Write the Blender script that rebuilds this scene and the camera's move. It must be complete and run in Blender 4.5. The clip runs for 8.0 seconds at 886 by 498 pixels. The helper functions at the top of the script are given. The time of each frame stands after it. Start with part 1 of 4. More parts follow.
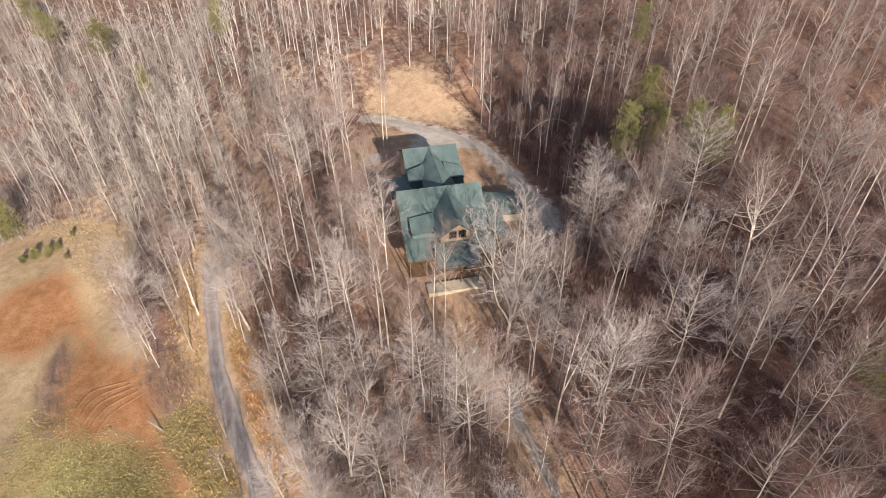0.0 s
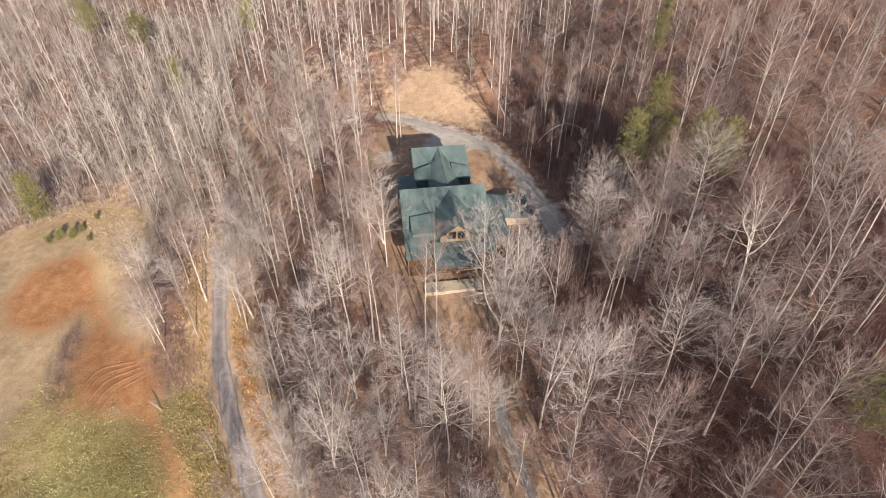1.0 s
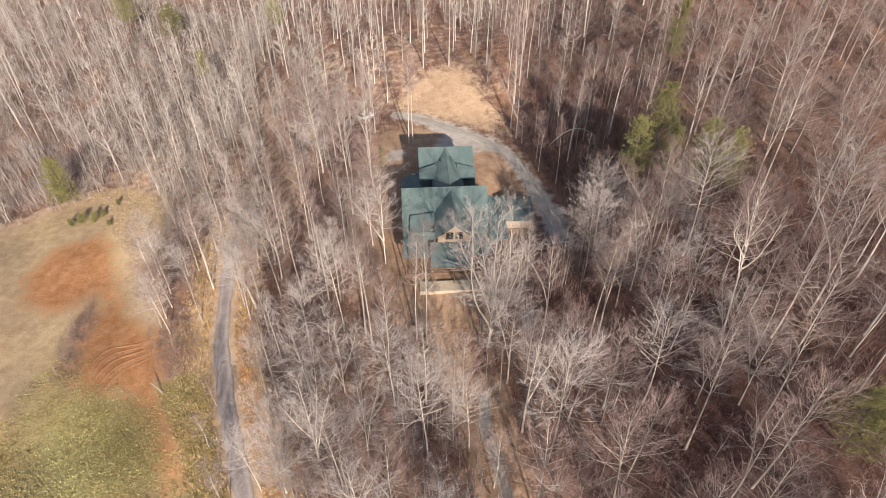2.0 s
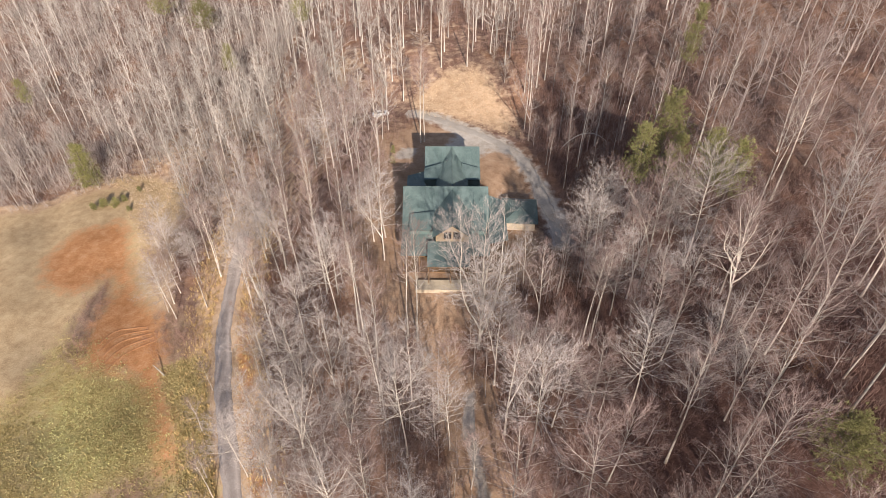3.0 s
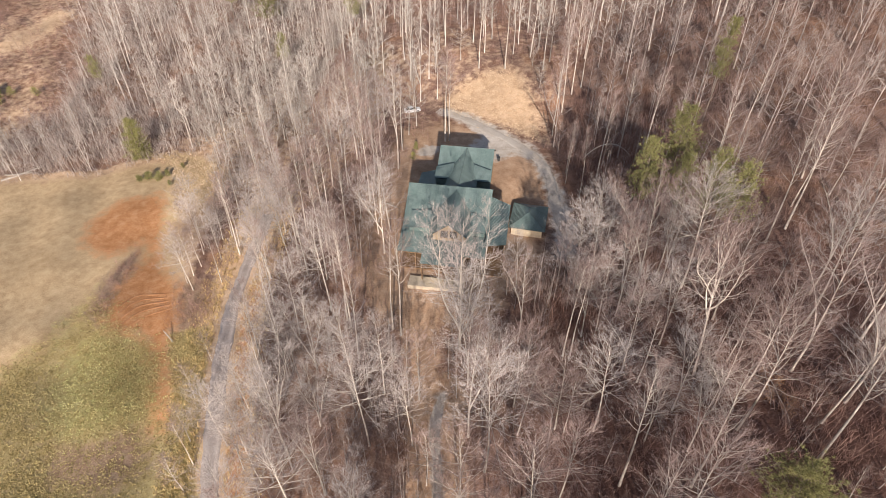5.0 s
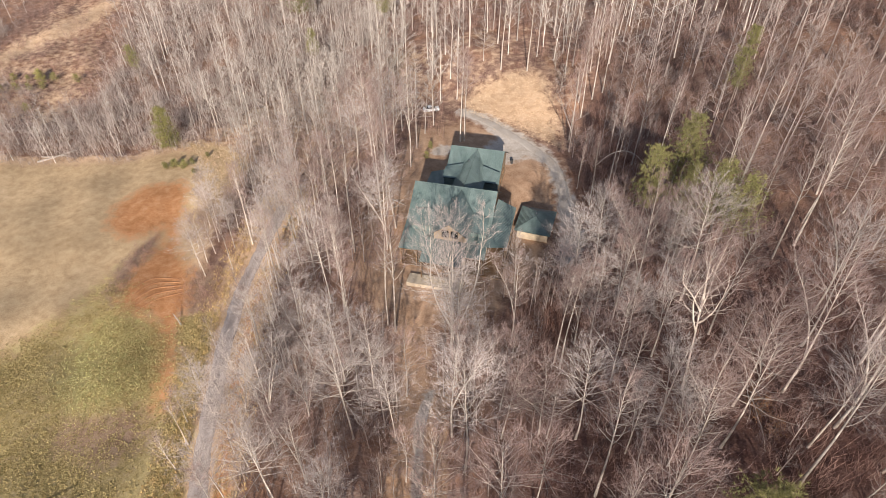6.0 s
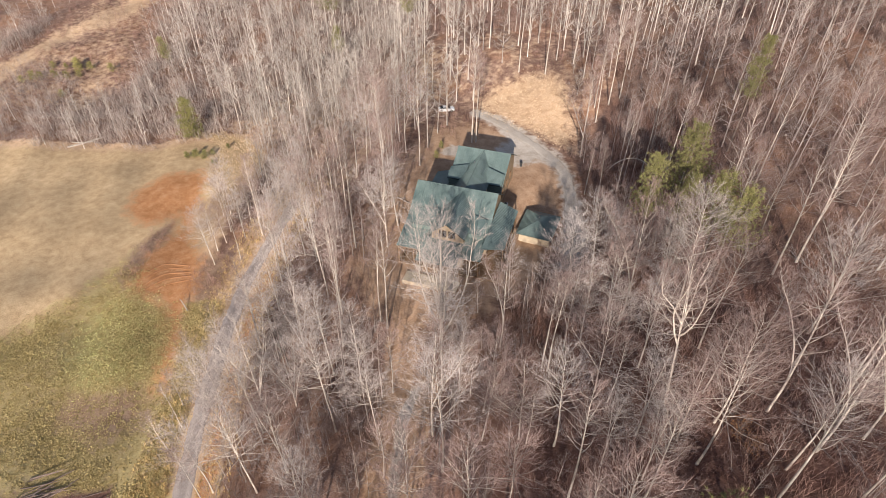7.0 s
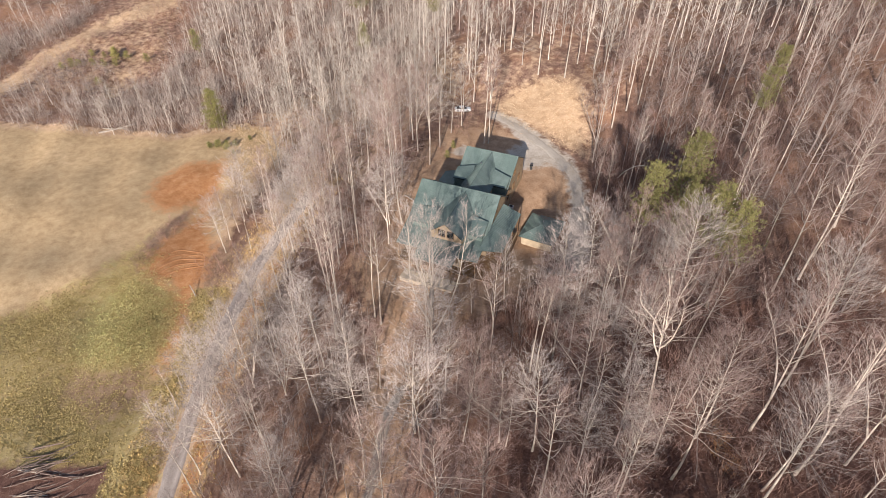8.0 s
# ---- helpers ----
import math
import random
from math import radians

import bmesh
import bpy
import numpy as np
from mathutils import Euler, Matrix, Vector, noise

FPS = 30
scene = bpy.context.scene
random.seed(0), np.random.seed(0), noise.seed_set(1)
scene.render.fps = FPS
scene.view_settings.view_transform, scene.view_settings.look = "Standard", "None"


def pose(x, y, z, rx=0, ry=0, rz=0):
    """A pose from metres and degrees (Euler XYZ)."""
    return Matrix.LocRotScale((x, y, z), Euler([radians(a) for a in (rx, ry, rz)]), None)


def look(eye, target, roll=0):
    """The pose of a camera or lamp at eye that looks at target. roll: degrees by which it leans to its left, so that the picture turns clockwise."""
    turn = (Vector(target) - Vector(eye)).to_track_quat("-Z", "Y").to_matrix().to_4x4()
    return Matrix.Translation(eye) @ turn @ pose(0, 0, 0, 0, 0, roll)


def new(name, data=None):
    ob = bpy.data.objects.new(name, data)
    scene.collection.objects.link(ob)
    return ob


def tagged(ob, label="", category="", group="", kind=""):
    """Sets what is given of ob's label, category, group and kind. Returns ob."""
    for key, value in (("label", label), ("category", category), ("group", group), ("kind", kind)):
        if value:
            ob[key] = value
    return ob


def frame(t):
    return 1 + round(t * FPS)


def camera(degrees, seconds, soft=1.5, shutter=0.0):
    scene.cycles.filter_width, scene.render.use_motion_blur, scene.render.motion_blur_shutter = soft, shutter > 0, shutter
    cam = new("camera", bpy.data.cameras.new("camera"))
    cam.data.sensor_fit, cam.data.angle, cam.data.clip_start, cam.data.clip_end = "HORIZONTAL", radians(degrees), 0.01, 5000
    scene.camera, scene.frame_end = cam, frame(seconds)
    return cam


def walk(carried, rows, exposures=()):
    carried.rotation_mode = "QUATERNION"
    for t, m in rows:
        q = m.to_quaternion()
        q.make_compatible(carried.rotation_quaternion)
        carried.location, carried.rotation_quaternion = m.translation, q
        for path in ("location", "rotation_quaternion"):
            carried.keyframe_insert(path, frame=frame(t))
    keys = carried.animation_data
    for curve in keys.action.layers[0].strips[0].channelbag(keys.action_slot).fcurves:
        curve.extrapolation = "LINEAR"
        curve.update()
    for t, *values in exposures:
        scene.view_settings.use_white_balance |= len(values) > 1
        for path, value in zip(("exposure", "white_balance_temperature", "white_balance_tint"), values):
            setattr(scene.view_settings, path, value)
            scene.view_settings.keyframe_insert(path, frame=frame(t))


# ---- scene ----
cam = camera(74.2, 8.0, 0.95)
METRES, EYE, TILT, LEAN, TURN = 53.0, 72.0, -40.4, 0.0, 0.0
ROWS = [
    (0.0, 0.0, 0.0, 0.0, 0.0, 0.0, -0.0),
    (0.5, 0.0631, -0.0047, 0.0022, 1.64, -0.05, -1.37),
    (1.0, 0.1247, -0.0077, 0.0052, 3.32, -0.13, -2.83),
    (1.5, 0.1876, -0.0097, 0.0099, 4.93, -0.25, -4.19),
    (3.0, 0.3721, 0.0028, 0.0296, 9.66, -0.83, -8.03),
    (3.5, 0.4343, 0.0113, 0.0372, 11.25, -1.09, -9.34),
    (4.0, 0.4947, 0.0182, 0.0503, 12.57, -1.36, -10.38),
    (4.5, 0.5544, 0.0285, 0.0624, 14.33, -1.72, -11.79),
    (6.0, 0.7308, 0.0723, 0.1029, 19.89, -3.04, -16.09),
    (6.5, 0.789, 0.0901, 0.1218, 21.58, -3.54, -17.35),
    (7.0, 0.8457, 0.1095, 0.1407, 23.33, -4.08, -18.6),
    (7.5, 0.9018, 0.1314, 0.1614, 25.01, -4.65, -19.8),
    (8.0, 0.9557, 0.1534, 0.1825, 26.97, -5.34, -21.14),
]
walk(cam, [(t, pose(0, 0, EYE, TILT, LEAN, TURN) @ pose(METRES * x, METRES * y, METRES * z, 90 + pitch, roll, yaw)) for t, x, y, z, yaw, pitch, roll in ROWS], exposures=((0.0, 0.44, 6400, 11.5), (8.0, 0.44, 6400, 11.5)))

# ---- light and sky ----
SUN = Vector((9.6, -23.0, 10.4)).normalized()
world = bpy.data.worlds.new("sky")
scene.world = world
world.use_nodes = True
wn = world.node_tree.nodes
wn.clear()
w_out = wn.new("ShaderNodeOutputWorld")
w_bg = wn.new("ShaderNodeBackground")
w_sky = wn.new("ShaderNodeTexSky")
w_sky.sky_type = "NISHITA"
w_sky.sun_disc = False
w_sky.sun_elevation = math.asin(SUN.z)
w_sky.sun_rotation = math.atan2(SUN.x, SUN.y)
w_bg.inputs["Strength"].default_value = 0.085
world.node_tree.links.new(w_sky.outputs[0], w_bg.inputs["Color"])
world.node_tree.links.new(w_bg.outputs[0], w_out.inputs["Surface"])
sun_data = bpy.data.lights.new("sun", "SUN")
sun_data.energy = 5.0
sun_data.angle = radians(0.55)
sun_data.color = (1.0, 0.89, 0.765)
sun = new("sun", sun_data)
sun.matrix_world = look((0, 0, 120), Vector((0, 0, 120)) - SUN)


# ---- materials ----
def material(name, low, high, scale=2.0, fine=14.0, rough=0.85, metal=0.0, bump=0.3, vary=0.15, spec=0.3, attribute=""):
    """Two scales of colour variation between two tones, fine relief, and a shift of tone from object to object."""
    m = bpy.data.materials.new(name)
    m.use_nodes = True
    nt = m.node_tree
    nodes, link = nt.nodes, nt.links.new
    b = nodes["Principled BSDF"]
    b.inputs["Roughness"].default_value = rough
    b.inputs["Metallic"].default_value = metal
    b.inputs["Specular IOR Level"].default_value = spec
    coord = nodes.new("ShaderNodeNewGeometry")
    n1 = nodes.new("ShaderNodeTexNoise")
    n1.inputs["Scale"].default_value = scale
    n1.inputs["Detail"].default_value = 5
    n2 = nodes.new("ShaderNodeTexNoise")
    n2.inputs["Scale"].default_value = fine
    n2.inputs["Detail"].default_value = 4
    for n in (n1, n2):
        link(coord.outputs["Position"], n.inputs["Vector"])
    add = nodes.new("ShaderNodeMath")
    add.operation = "ADD"
    link(n1.outputs["Fac"], add.inputs[0])
    link(n2.outputs["Fac"], add.inputs[1])
    ramp = nodes.new("ShaderNodeMapRange")
    ramp.inputs["From Min"].default_value = 0.72
    ramp.inputs["From Max"].default_value = 1.28
    link(add.outputs[0], ramp.inputs["Value"])
    mix = nodes.new("ShaderNodeMix")
    mix.data_type = "RGBA"
    mix.inputs[6].default_value = (*low, 1)
    mix.inputs[7].default_value = (*high, 1)
    link(ramp.outputs[0], mix.inputs[0])
    hsv = nodes.new("ShaderNodeHueSaturation")
    link(mix.outputs[2], hsv.inputs["Color"])
    span = nodes.new("ShaderNodeMapRange")
    span.inputs["To Min"].default_value = 1 - vary
    span.inputs["To Max"].default_value = 1 + vary
    if attribute:
        src = nodes.new("ShaderNodeAttribute")
        src.attribute_name = attribute
        link(src.outputs["Fac"], span.inputs["Value"])
    else:
        src = nodes.new("ShaderNodeObjectInfo")
        link(src.outputs["Random"], span.inputs["Value"])
    link(span.outputs[0], hsv.inputs["Value"])
    link(hsv.outputs[0], b.inputs["Base Color"])
    if bump:
        bm_node = nodes.new("ShaderNodeBump")
        bm_node.inputs["Strength"].default_value = bump
        bm_node.inputs["Distance"].default_value = 0.05
        link(n2.outputs["Fac"], bm_node.inputs["Height"])
        link(bm_node.outputs[0], b.inputs["Normal"])
    return m


M_PINEBARK = material("pine_bark", (0.16, 0.12, 0.10), (0.33, 0.26, 0.22), 0.9, 9, 0.9, vary=0.2)
M_BARK = material("pale_bark", (0.365, 0.305, 0.26), (0.71, 0.64, 0.565), 0.9, 9, 0.9, vary=0.3)
M_TWIG = material("twigs", (0.207, 0.142, 0.128), (0.392, 0.288, 0.26), 0.5, 6, 0.9, bump=0, vary=0.25)
M_PALETWIG = material("pale_twigs", (0.38, 0.325, 0.305), (0.60, 0.525, 0.49), 0.5, 6, 0.9, bump=0, vary=0.18)
M_WOODS = material("woods_bark", (0.385, 0.338, 0.302), (0.68, 0.614, 0.553), 0.3, 5, 0.9, bump=0, vary=0.35, attribute="tone")
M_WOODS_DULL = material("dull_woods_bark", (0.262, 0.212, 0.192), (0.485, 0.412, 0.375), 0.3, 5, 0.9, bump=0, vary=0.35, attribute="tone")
M_BRUSH = material("brush_twigs", (0.195, 0.107, 0.086), (0.375, 0.25, 0.21), 0.4, 5, 0.95, bump=0, vary=0.4, attribute="tone")
M_ROOF = material("green_metal_roof", (0.102, 0.150, 0.143), (0.18, 0.235, 0.226), 0.5, 5, 0.36, 0.0, 0.05, 0.07, 0.5)
M_RIDGE = material("green_metal_ridge", (0.10, 0.145, 0.139), (0.17, 0.22, 0.212), 0.5, 5, 0.7, 0.0, 0.05, 0.07, 0.3)
M_ROOFDARK = material("dark_trim", (0.02, 0.022, 0.022), (0.04, 0.04, 0.038), 1, 8, 0.6, 0, 0.1, 0.1)
M_LOG = material("tan_log_wall", (0.34, 0.25, 0.16), (0.54, 0.42, 0.29), 1.5, 18, 0.75, vary=0.15)
M_STONE = material("pale_block_wall", (0.52, 0.42, 0.30), (0.72, 0.61, 0.46), 1.2, 11, 0.9, vary=0.1)
M_BROWN = material("brown_timber", (0.13, 0.075, 0.04), (0.24, 0.15, 0.085), 1.5, 16, 0.8, vary=0.15)
M_GRAVEL = material("gravel", (0.32, 0.268, 0.243), (0.48, 0.417, 0.385), 0.35, 5, 0.95, bump=0.6, vary=0.16, attribute="tone")
M_CLAY = material("orange_clay", (0.34, 0.15, 0.065), (0.52, 0.265, 0.13), 0.5, 5, 0.95, bump=0.6, vary=0)
M_DRIVE = material("pale_gravel", (0.37, 0.31, 0.255), (0.58, 0.52, 0.46), 0.3, 4, 0.95, bump=0.6, vary=0)
M_GLASS = material("dark_glass", (0.012, 0.015, 0.018), (0.02, 0.024, 0.028), 1, 4, 0.06, 0, 0, 0.0, 0.6)
M_WHITE = material("white_paint", (0.66, 0.68, 0.70), (0.78, 0.79, 0.80), 1, 8, 0.35, 0, 0, 0.05, 0.5)
M_TYRE = material("black_rubber", (0.02, 0.02, 0.02), (0.035, 0.035, 0.035), 4, 30, 0.8)
M_STEEL = material("steel", (0.45, 0.45, 0.46), (0.6, 0.6, 0.6), 3, 20, 0.35, 0.9)
M_PINE = material("pine_needles", (0.165, 0.16, 0.058), (0.315, 0.288, 0.125), 0.8, 7, 0.8, bump=0, vary=0.2)
M_GORSE = material("yellow_green_leaves", (0.235, 0.22, 0.07), (0.41, 0.365, 0.14), 0.8, 7, 0.8, bump=0, vary=0.2)
M_CEDAR = material("cedar_foliage", (0.17, 0.17, 0.055), (0.33, 0.295, 0.12), 0.6, 7, 0.8, bump=0, vary=0.15)
M_FOLIAGE = material("evergreen_leaves", (0.07, 0.095, 0.025), (0.17, 0.19, 0.06), 0.8, 7, 0.8, bump=0, vary=0.25)
M_WEED = material("field_weeds", (0.335, 0.26, 0.11), (0.485, 0.395, 0.19), 0.12, 1.6, 0.9, bump=0, vary=0.2, attribute="tone")
M_PALE = material("pale_straw", (0.49, 0.355, 0.235), (0.68, 0.53, 0.38), 0.25, 3, 0.95, bump=0, vary=0.25, attribute="tone")
M_GREENWEED = material("green_weeds", (0.36, 0.335, 0.13), (0.60, 0.55, 0.27), 0.15, 2, 0.9, bump=0, vary=0.4, attribute="tone")
M_STRAW = material("dead_grass", (0.42, 0.285, 0.125), (0.70, 0.52, 0.25), 0.25, 3, 0.95, bump=0, vary=0.35, attribute="tone")
M_OLDLOG = material("old_brown_log", (0.13, 0.092, 0.08), (0.29, 0.22, 0.19), 1.5, 12, 0.9, vary=0.3)
M_DEADLOG = material("weathered_log", (0.32, 0.27, 0.23), (0.58, 0.52, 0.46), 1.5, 12, 0.9)
M_SILVERWRAP = material("dark_metal", (0.03, 0.032, 0.034), (0.06, 0.06, 0.06), 2, 12, 0.5)


# ---- helpers for building ----
def smooth(a, b, v):
    t = np.clip((v - a) / (b - a), 0, 1)
    return t * t * (3 - 2 * t)


def mesh_from(name, verts, tris, mat, tone=None):
    """A mesh from arrays of corners and triangles."""
    verts = np.asarray(verts, dtype=np.float32)
    tris = np.asarray(tris, dtype=np.int32)
    me = bpy.data.meshes.new(name)
    me.vertices.add(len(verts))
    me.vertices.foreach_set("co", verts.ravel())
    me.loops.add(tris.size)
    me.loops.foreach_set("vertex_index", tris.ravel())
    me.polygons.add(len(tris))
    me.polygons.foreach_set("loop_start", np.arange(0, tris.size, 3, dtype=np.int32))
    if tone is not None:
        at = me.attributes.new("tone", "FLOAT", "POINT")
        at.data.foreach_set("value", np.asarray(tone, dtype=np.float32))
    me.materials.append(mat)
    me.update(calc_edges=True)
    return me


def part(name, bm, mat, parent, label=""):
    """Links a bmesh as one mesh object under a thing or a part."""
    bmesh.ops.recalc_face_normals(bm, faces=bm.faces)
    me = bpy.data.meshes.new(name)
    bm.to_mesh(me)
    bm.free()
    me.materials.append(mat)
    ob = new(name, me)
    ob.parent = parent
    if label:
        ob["label"] = label
    return ob


def thing(name, m, label, category, group="", kind=""):
    ob = new(name)
    ob.matrix_world = m
    return tagged(ob, label, category, group, kind)


def box(bm, x0, x1, y0, y1, z0, z1, m=None, bevel=0.0):
    vs = [bm.verts.new((x, y, z)) for z in (z0, z1) for y in (y0, y1) for x in (x0, x1)]
    fs = [bm.faces.new([vs[i] for i in f]) for f in ((0, 2, 3, 1), (4, 5, 7, 6), (0, 1, 5, 4), (2, 6, 7, 3), (0, 4, 6, 2), (1, 3, 7, 5))]
    if bevel:
        es = {e for f in fs for e in f.edges}
        got = bmesh.ops.bevel(bm, geom=list(es), offset=bevel, segments=1, affect="EDGES")
        vs = list({v for f in got["faces"] for v in f.verts} | {v for v in vs if v.is_valid})
    if m is not None:
        bmesh.ops.transform(bm, matrix=m, verts=[v for v in vs if v.is_valid])
    return bm


def tube(bm, p0, p1, r0, r1, sides=8):
    a, b = Vector(p0), Vector(p1)
    q = (b - a).to_track_quat("Z", "Y")
    rings = []
    for p, r in ((a, r0), (b, r1)):
        rings.append([bm.verts.new(p + q @ Vector((r * math.cos(k * math.tau / sides), r * math.sin(k * math.tau / sides), 0))) for k in range(sides)])
    for k in range(sides):
        j = (k + 1) % sides
        bm.faces.new((rings[0][k], rings[0][j], rings[1][j], rings[1][k]))
    bm.faces.new(rings[0][::-1])
    bm.faces.new(rings[1])
    return bm


def slab(bm, corners, thick):
    """A plate: its upper face has these corners; it hangs down by thick along its own normal."""
    top = [Vector(c) for c in corners]
    n = (top[1] - top[0]).cross(top[2] - top[0]).normalized()
    if n.z < 0:
        n = -n
    up = [bm.verts.new(c) for c in top]
    lo = [bm.verts.new(c - n * thick) for c in top]
    bm.faces.new(up)
    bm.faces.new(lo[::-1])
    for k in range(len(top)):
        j = (k + 1) % len(top)
        bm.faces.new((up[k], lo[k], lo[j], up[j]))
    return bm


# ---- the ground ----
ROAD = [(-56.5, 105), (-53.9, 98.5), (-50.3, 87.8), (-45.6, 75.4), (-41.5, 67.2), (-36.3, 57.6), (-30.3, 48.1), (-22.5, 36.5), (-13, 24), (-1, 8), (22, -25)]
DRIVE = [(-23, 145.5), (-13, 143), (-5, 139.5), (2, 136), (9, 131), (14, 124), (18.3, 114.5), (21.8, 105), (23.5, 97)]
PATH = [(11.4, 58.5), (12.4, 52.5), (14.6, 48.2), (16.9, 42.5), (20.5, 34), (30, 18)]


def valley(x, y):
    """How far a place lies up the slope from the road in the valley."""
    edge = np.where(y < 90, -51 + 0.50 * (90 - y), -51 - 0.42 * (y - 90))
    return x - edge


def height(x, y):
    x, y = np.asarray(x, dtype=float), np.asarray(y, dtype=float)
    xi = valley(x, y)
    up = smooth(1, 36, xi)
    z = -22.0 + 17.2 * up - 2.2 * smooth(4, 14, -xi)
    z = z - 0.21 * np.clip(79 - y, 0, 45) * smooth(12, 44, xi) * (1 - 0.7 * smooth(24, 46, x))
    z = z - 2.6 * smooth(4, 12, x) * smooth(86, 104, y) * (1 - smooth(112, 132, y)) * (1 - smooth(18, 40, x))
    z = z + 7.5 * smooth(143, 174, y) * smooth(0, 50, xi)
    z = z + 0.32 * np.clip(x - 27, 0, 52) + 0.06 * np.clip(x - 79, 0, 300) + 0.22 * np.clip(y - 92, 0, 45) * smooth(12, 46, x)
    z = z + 0.05 * np.clip(y - 172, 0, 400) * smooth(0, 80, xi)
    z = z + 0.12 * np.clip(-0.55 * x + 0.84 * y - 195, 0, 160) * (1 - smooth(-60, 20, xi))
    rough = smooth(30, 60, np.hypot(x, y - 105)) * smooth(3, 12, np.abs(xi))
    z = z + rough * 0.6 * (np.sin(x * 0.13 + 1.3 * np.sin(y * 0.07)) * np.cos(y * 0.11 + np.sin(x * 0.05)) + 0.5 * np.sin(x * 0.31 + y * 0.27))
    return z


def hz(x, y):
    return float(height(x, y))


def along(line, x, y):
    """Distance from places to a polyline."""
    best = np.full(np.shape(x), 1e9)
    for (ax, ay), (bx, by) in zip(line, line[1:]):
        dx, dy = bx - ax, by - ay
        t = np.clip(((x - ax) * dx + (y - ay) * dy) / (dx * dx + dy * dy), 0, 1)
        best = np.minimum(best, np.hypot(x - ax - t * dx, y - ay - t * dy))
    return best


def inside(poly, x, y):
    x, y = np.asarray(x, dtype=float), np.asarray(y, dtype=float)
    odd = np.zeros(x.shape, dtype=bool)
    for (ax, ay), (bx, by) in zip(poly, poly[1:] + poly[:1]):
        cross = (ay > y) != (by > y)
        with np.errstate(divide="ignore", invalid="ignore"):
            at = (bx - ax) * (y - ay) / (by - ay if by != ay else 1e-9) + ax
        odd ^= cross & (x < at)
    return odd


def soft_inside(poly, x, y, width):
    """1 well inside a polygon, 0 outside, with an edge of that width."""
    d = along(poly + poly[:1], x, y)
    return np.where(inside(poly, x, y), 0.5 + 0.5 * smooth(0, width, d), 0.5 - 0.5 * smooth(0, width, d))


FIELD = [(-2, -10), (-19, 20), (-33, 40), (-47, 54), (-58, 68), (-72, 88), (-80, 107), (-85, 121), (-97, 124), (-110, 114), (-120, 103), (-144, 91), (-172, 77), (-230, 50), (-330, 0), (-330, -120), (-2, -120)]
DIRT = [(-93, 104.5), (-101.1, 97.1), (-102.0, 87.3), (-96, 79), (-87.5, 77.5), (-84, 81), (-82.8, 86), (-78, 81), (-75.5, 68.6), (-70.7, 60.3), (-65.7, 58.3), (-60.3, 60.7), (-56.6, 58.2), (-49.7, 52), (-41.5, 43), (-38.5, 43.5), (-44, 51.4), (-49.5, 57), (-54, 62.5), (-55.6, 67.9), (-61.6, 74.7), (-71, 80), (-77, 85.5), (-82.3, 93.5), (-87.5, 100.7)]
GREEN = [(-69.2, 50.9), (-69.1, 54.9), (-64.6, 57.3), (-58.6, 57.3), (-53.4, 53.0), (-47.7, 46.5), (-46.3, 42.8), (-49.3, 38.4), (-55.2, 35.4), (-62.4, 38.3), (-67.2, 44.8)]
WEEDY = [(-8, 0), (-21, 20), (-33, 39), (-46, 53), (-54, 60), (-62, 57), (-69, 60), (-75, 68.5), (-79.5, 69.5), (-77.5, 60), (-77, 50), (-78.5, 41), (-80.5, 34), (-84, 20), (-90, -30), (-10, -40)]
STRIP = [(-36, 42), (-44, 51.5), (-50, 57.5), (-54, 63), (-49.5, 66), (-44, 63), (-38.5, 55), (-32.5, 46), (-26, 37), (-18, 26), (-28, 32)]
HAY = [(-113, 121), (-99.7, 117.5), (-94, 111), (-91, 105), (-86, 94), (-81, 89.5), (-77.5, 91), (-77.5, 98), (-78.5, 110), (-82, 120), (-88, 124), (-100, 126)]
PILE = [(-48, 12), (-37, 19.5), (-30, 25), (-25, 20), (-31, 9), (-44, 1)]
PAD = [(-16, 76), (-4, 69), (12, 72), (19, 88), (17, 112), (12, 132), (-2, 138), (-18, 141), (-28, 132), (-26, 104)]
GOLD = [(-20.5, 145.5), (-23, 152), (-21, 158), (-13, 164), (-6.7, 167), (-2.3, 163), (1.2, 157), (6, 148), (10, 139.5), (4, 140.5), (-5, 143.5), (-13, 145)]
BANK = [(-81.5, 83), (-81.8, 75.7), (-79.8, 68.7), (-75.5, 61), (-69.8, 57.3), (-69.5, 60.4), (-74.4, 68), (-76.2, 77.7)]
FRINGE = [(-64.1, 75.2), (-58.3, 81), (-50.8, 74.7), (-47.5, 67), (-53.4, 62.5), (-59.3, 67.1)]
BROWN = [(-56, 33), (-49, 37.4), (-46.7, 40.3), (-44.4, 43), (-39.5, 39.3), (-37.2, 35), (-40, 28), (-52, 27)]
BAND = [(-203, 92), (-209, 104), (-214, 121), (-216, 149), (-212, 164), (-214, 185)]
BAND_LOW = [(-163, 110), (-170, 117), (-177, 130), (-182, 142)]
LEFTWOOD = [(-80, 108), (-60, 98), (-34, 104), (-26, 140), (-40, 175), (-110, 180), (-112, 122)]
BACK = [(-42, 128), (-24, 122), (-14, 140), (12, 148), (18, 190), (-4, 205), (-46, 190)]
SLOPE = [(-150, 113), (-168, 104), (-188, 88), (-207, 94), (-221, 106), (-220, 128), (-227, 145), (-239, 170), (-265, 215), (-300, 260), (-235, 255), (-205, 190), (-165, 145)]
TRAIL = [(-0.3, 75.3), (3.8, 67), (7.8, 60.1), (11.8, 53.1), (14.5, 47)]
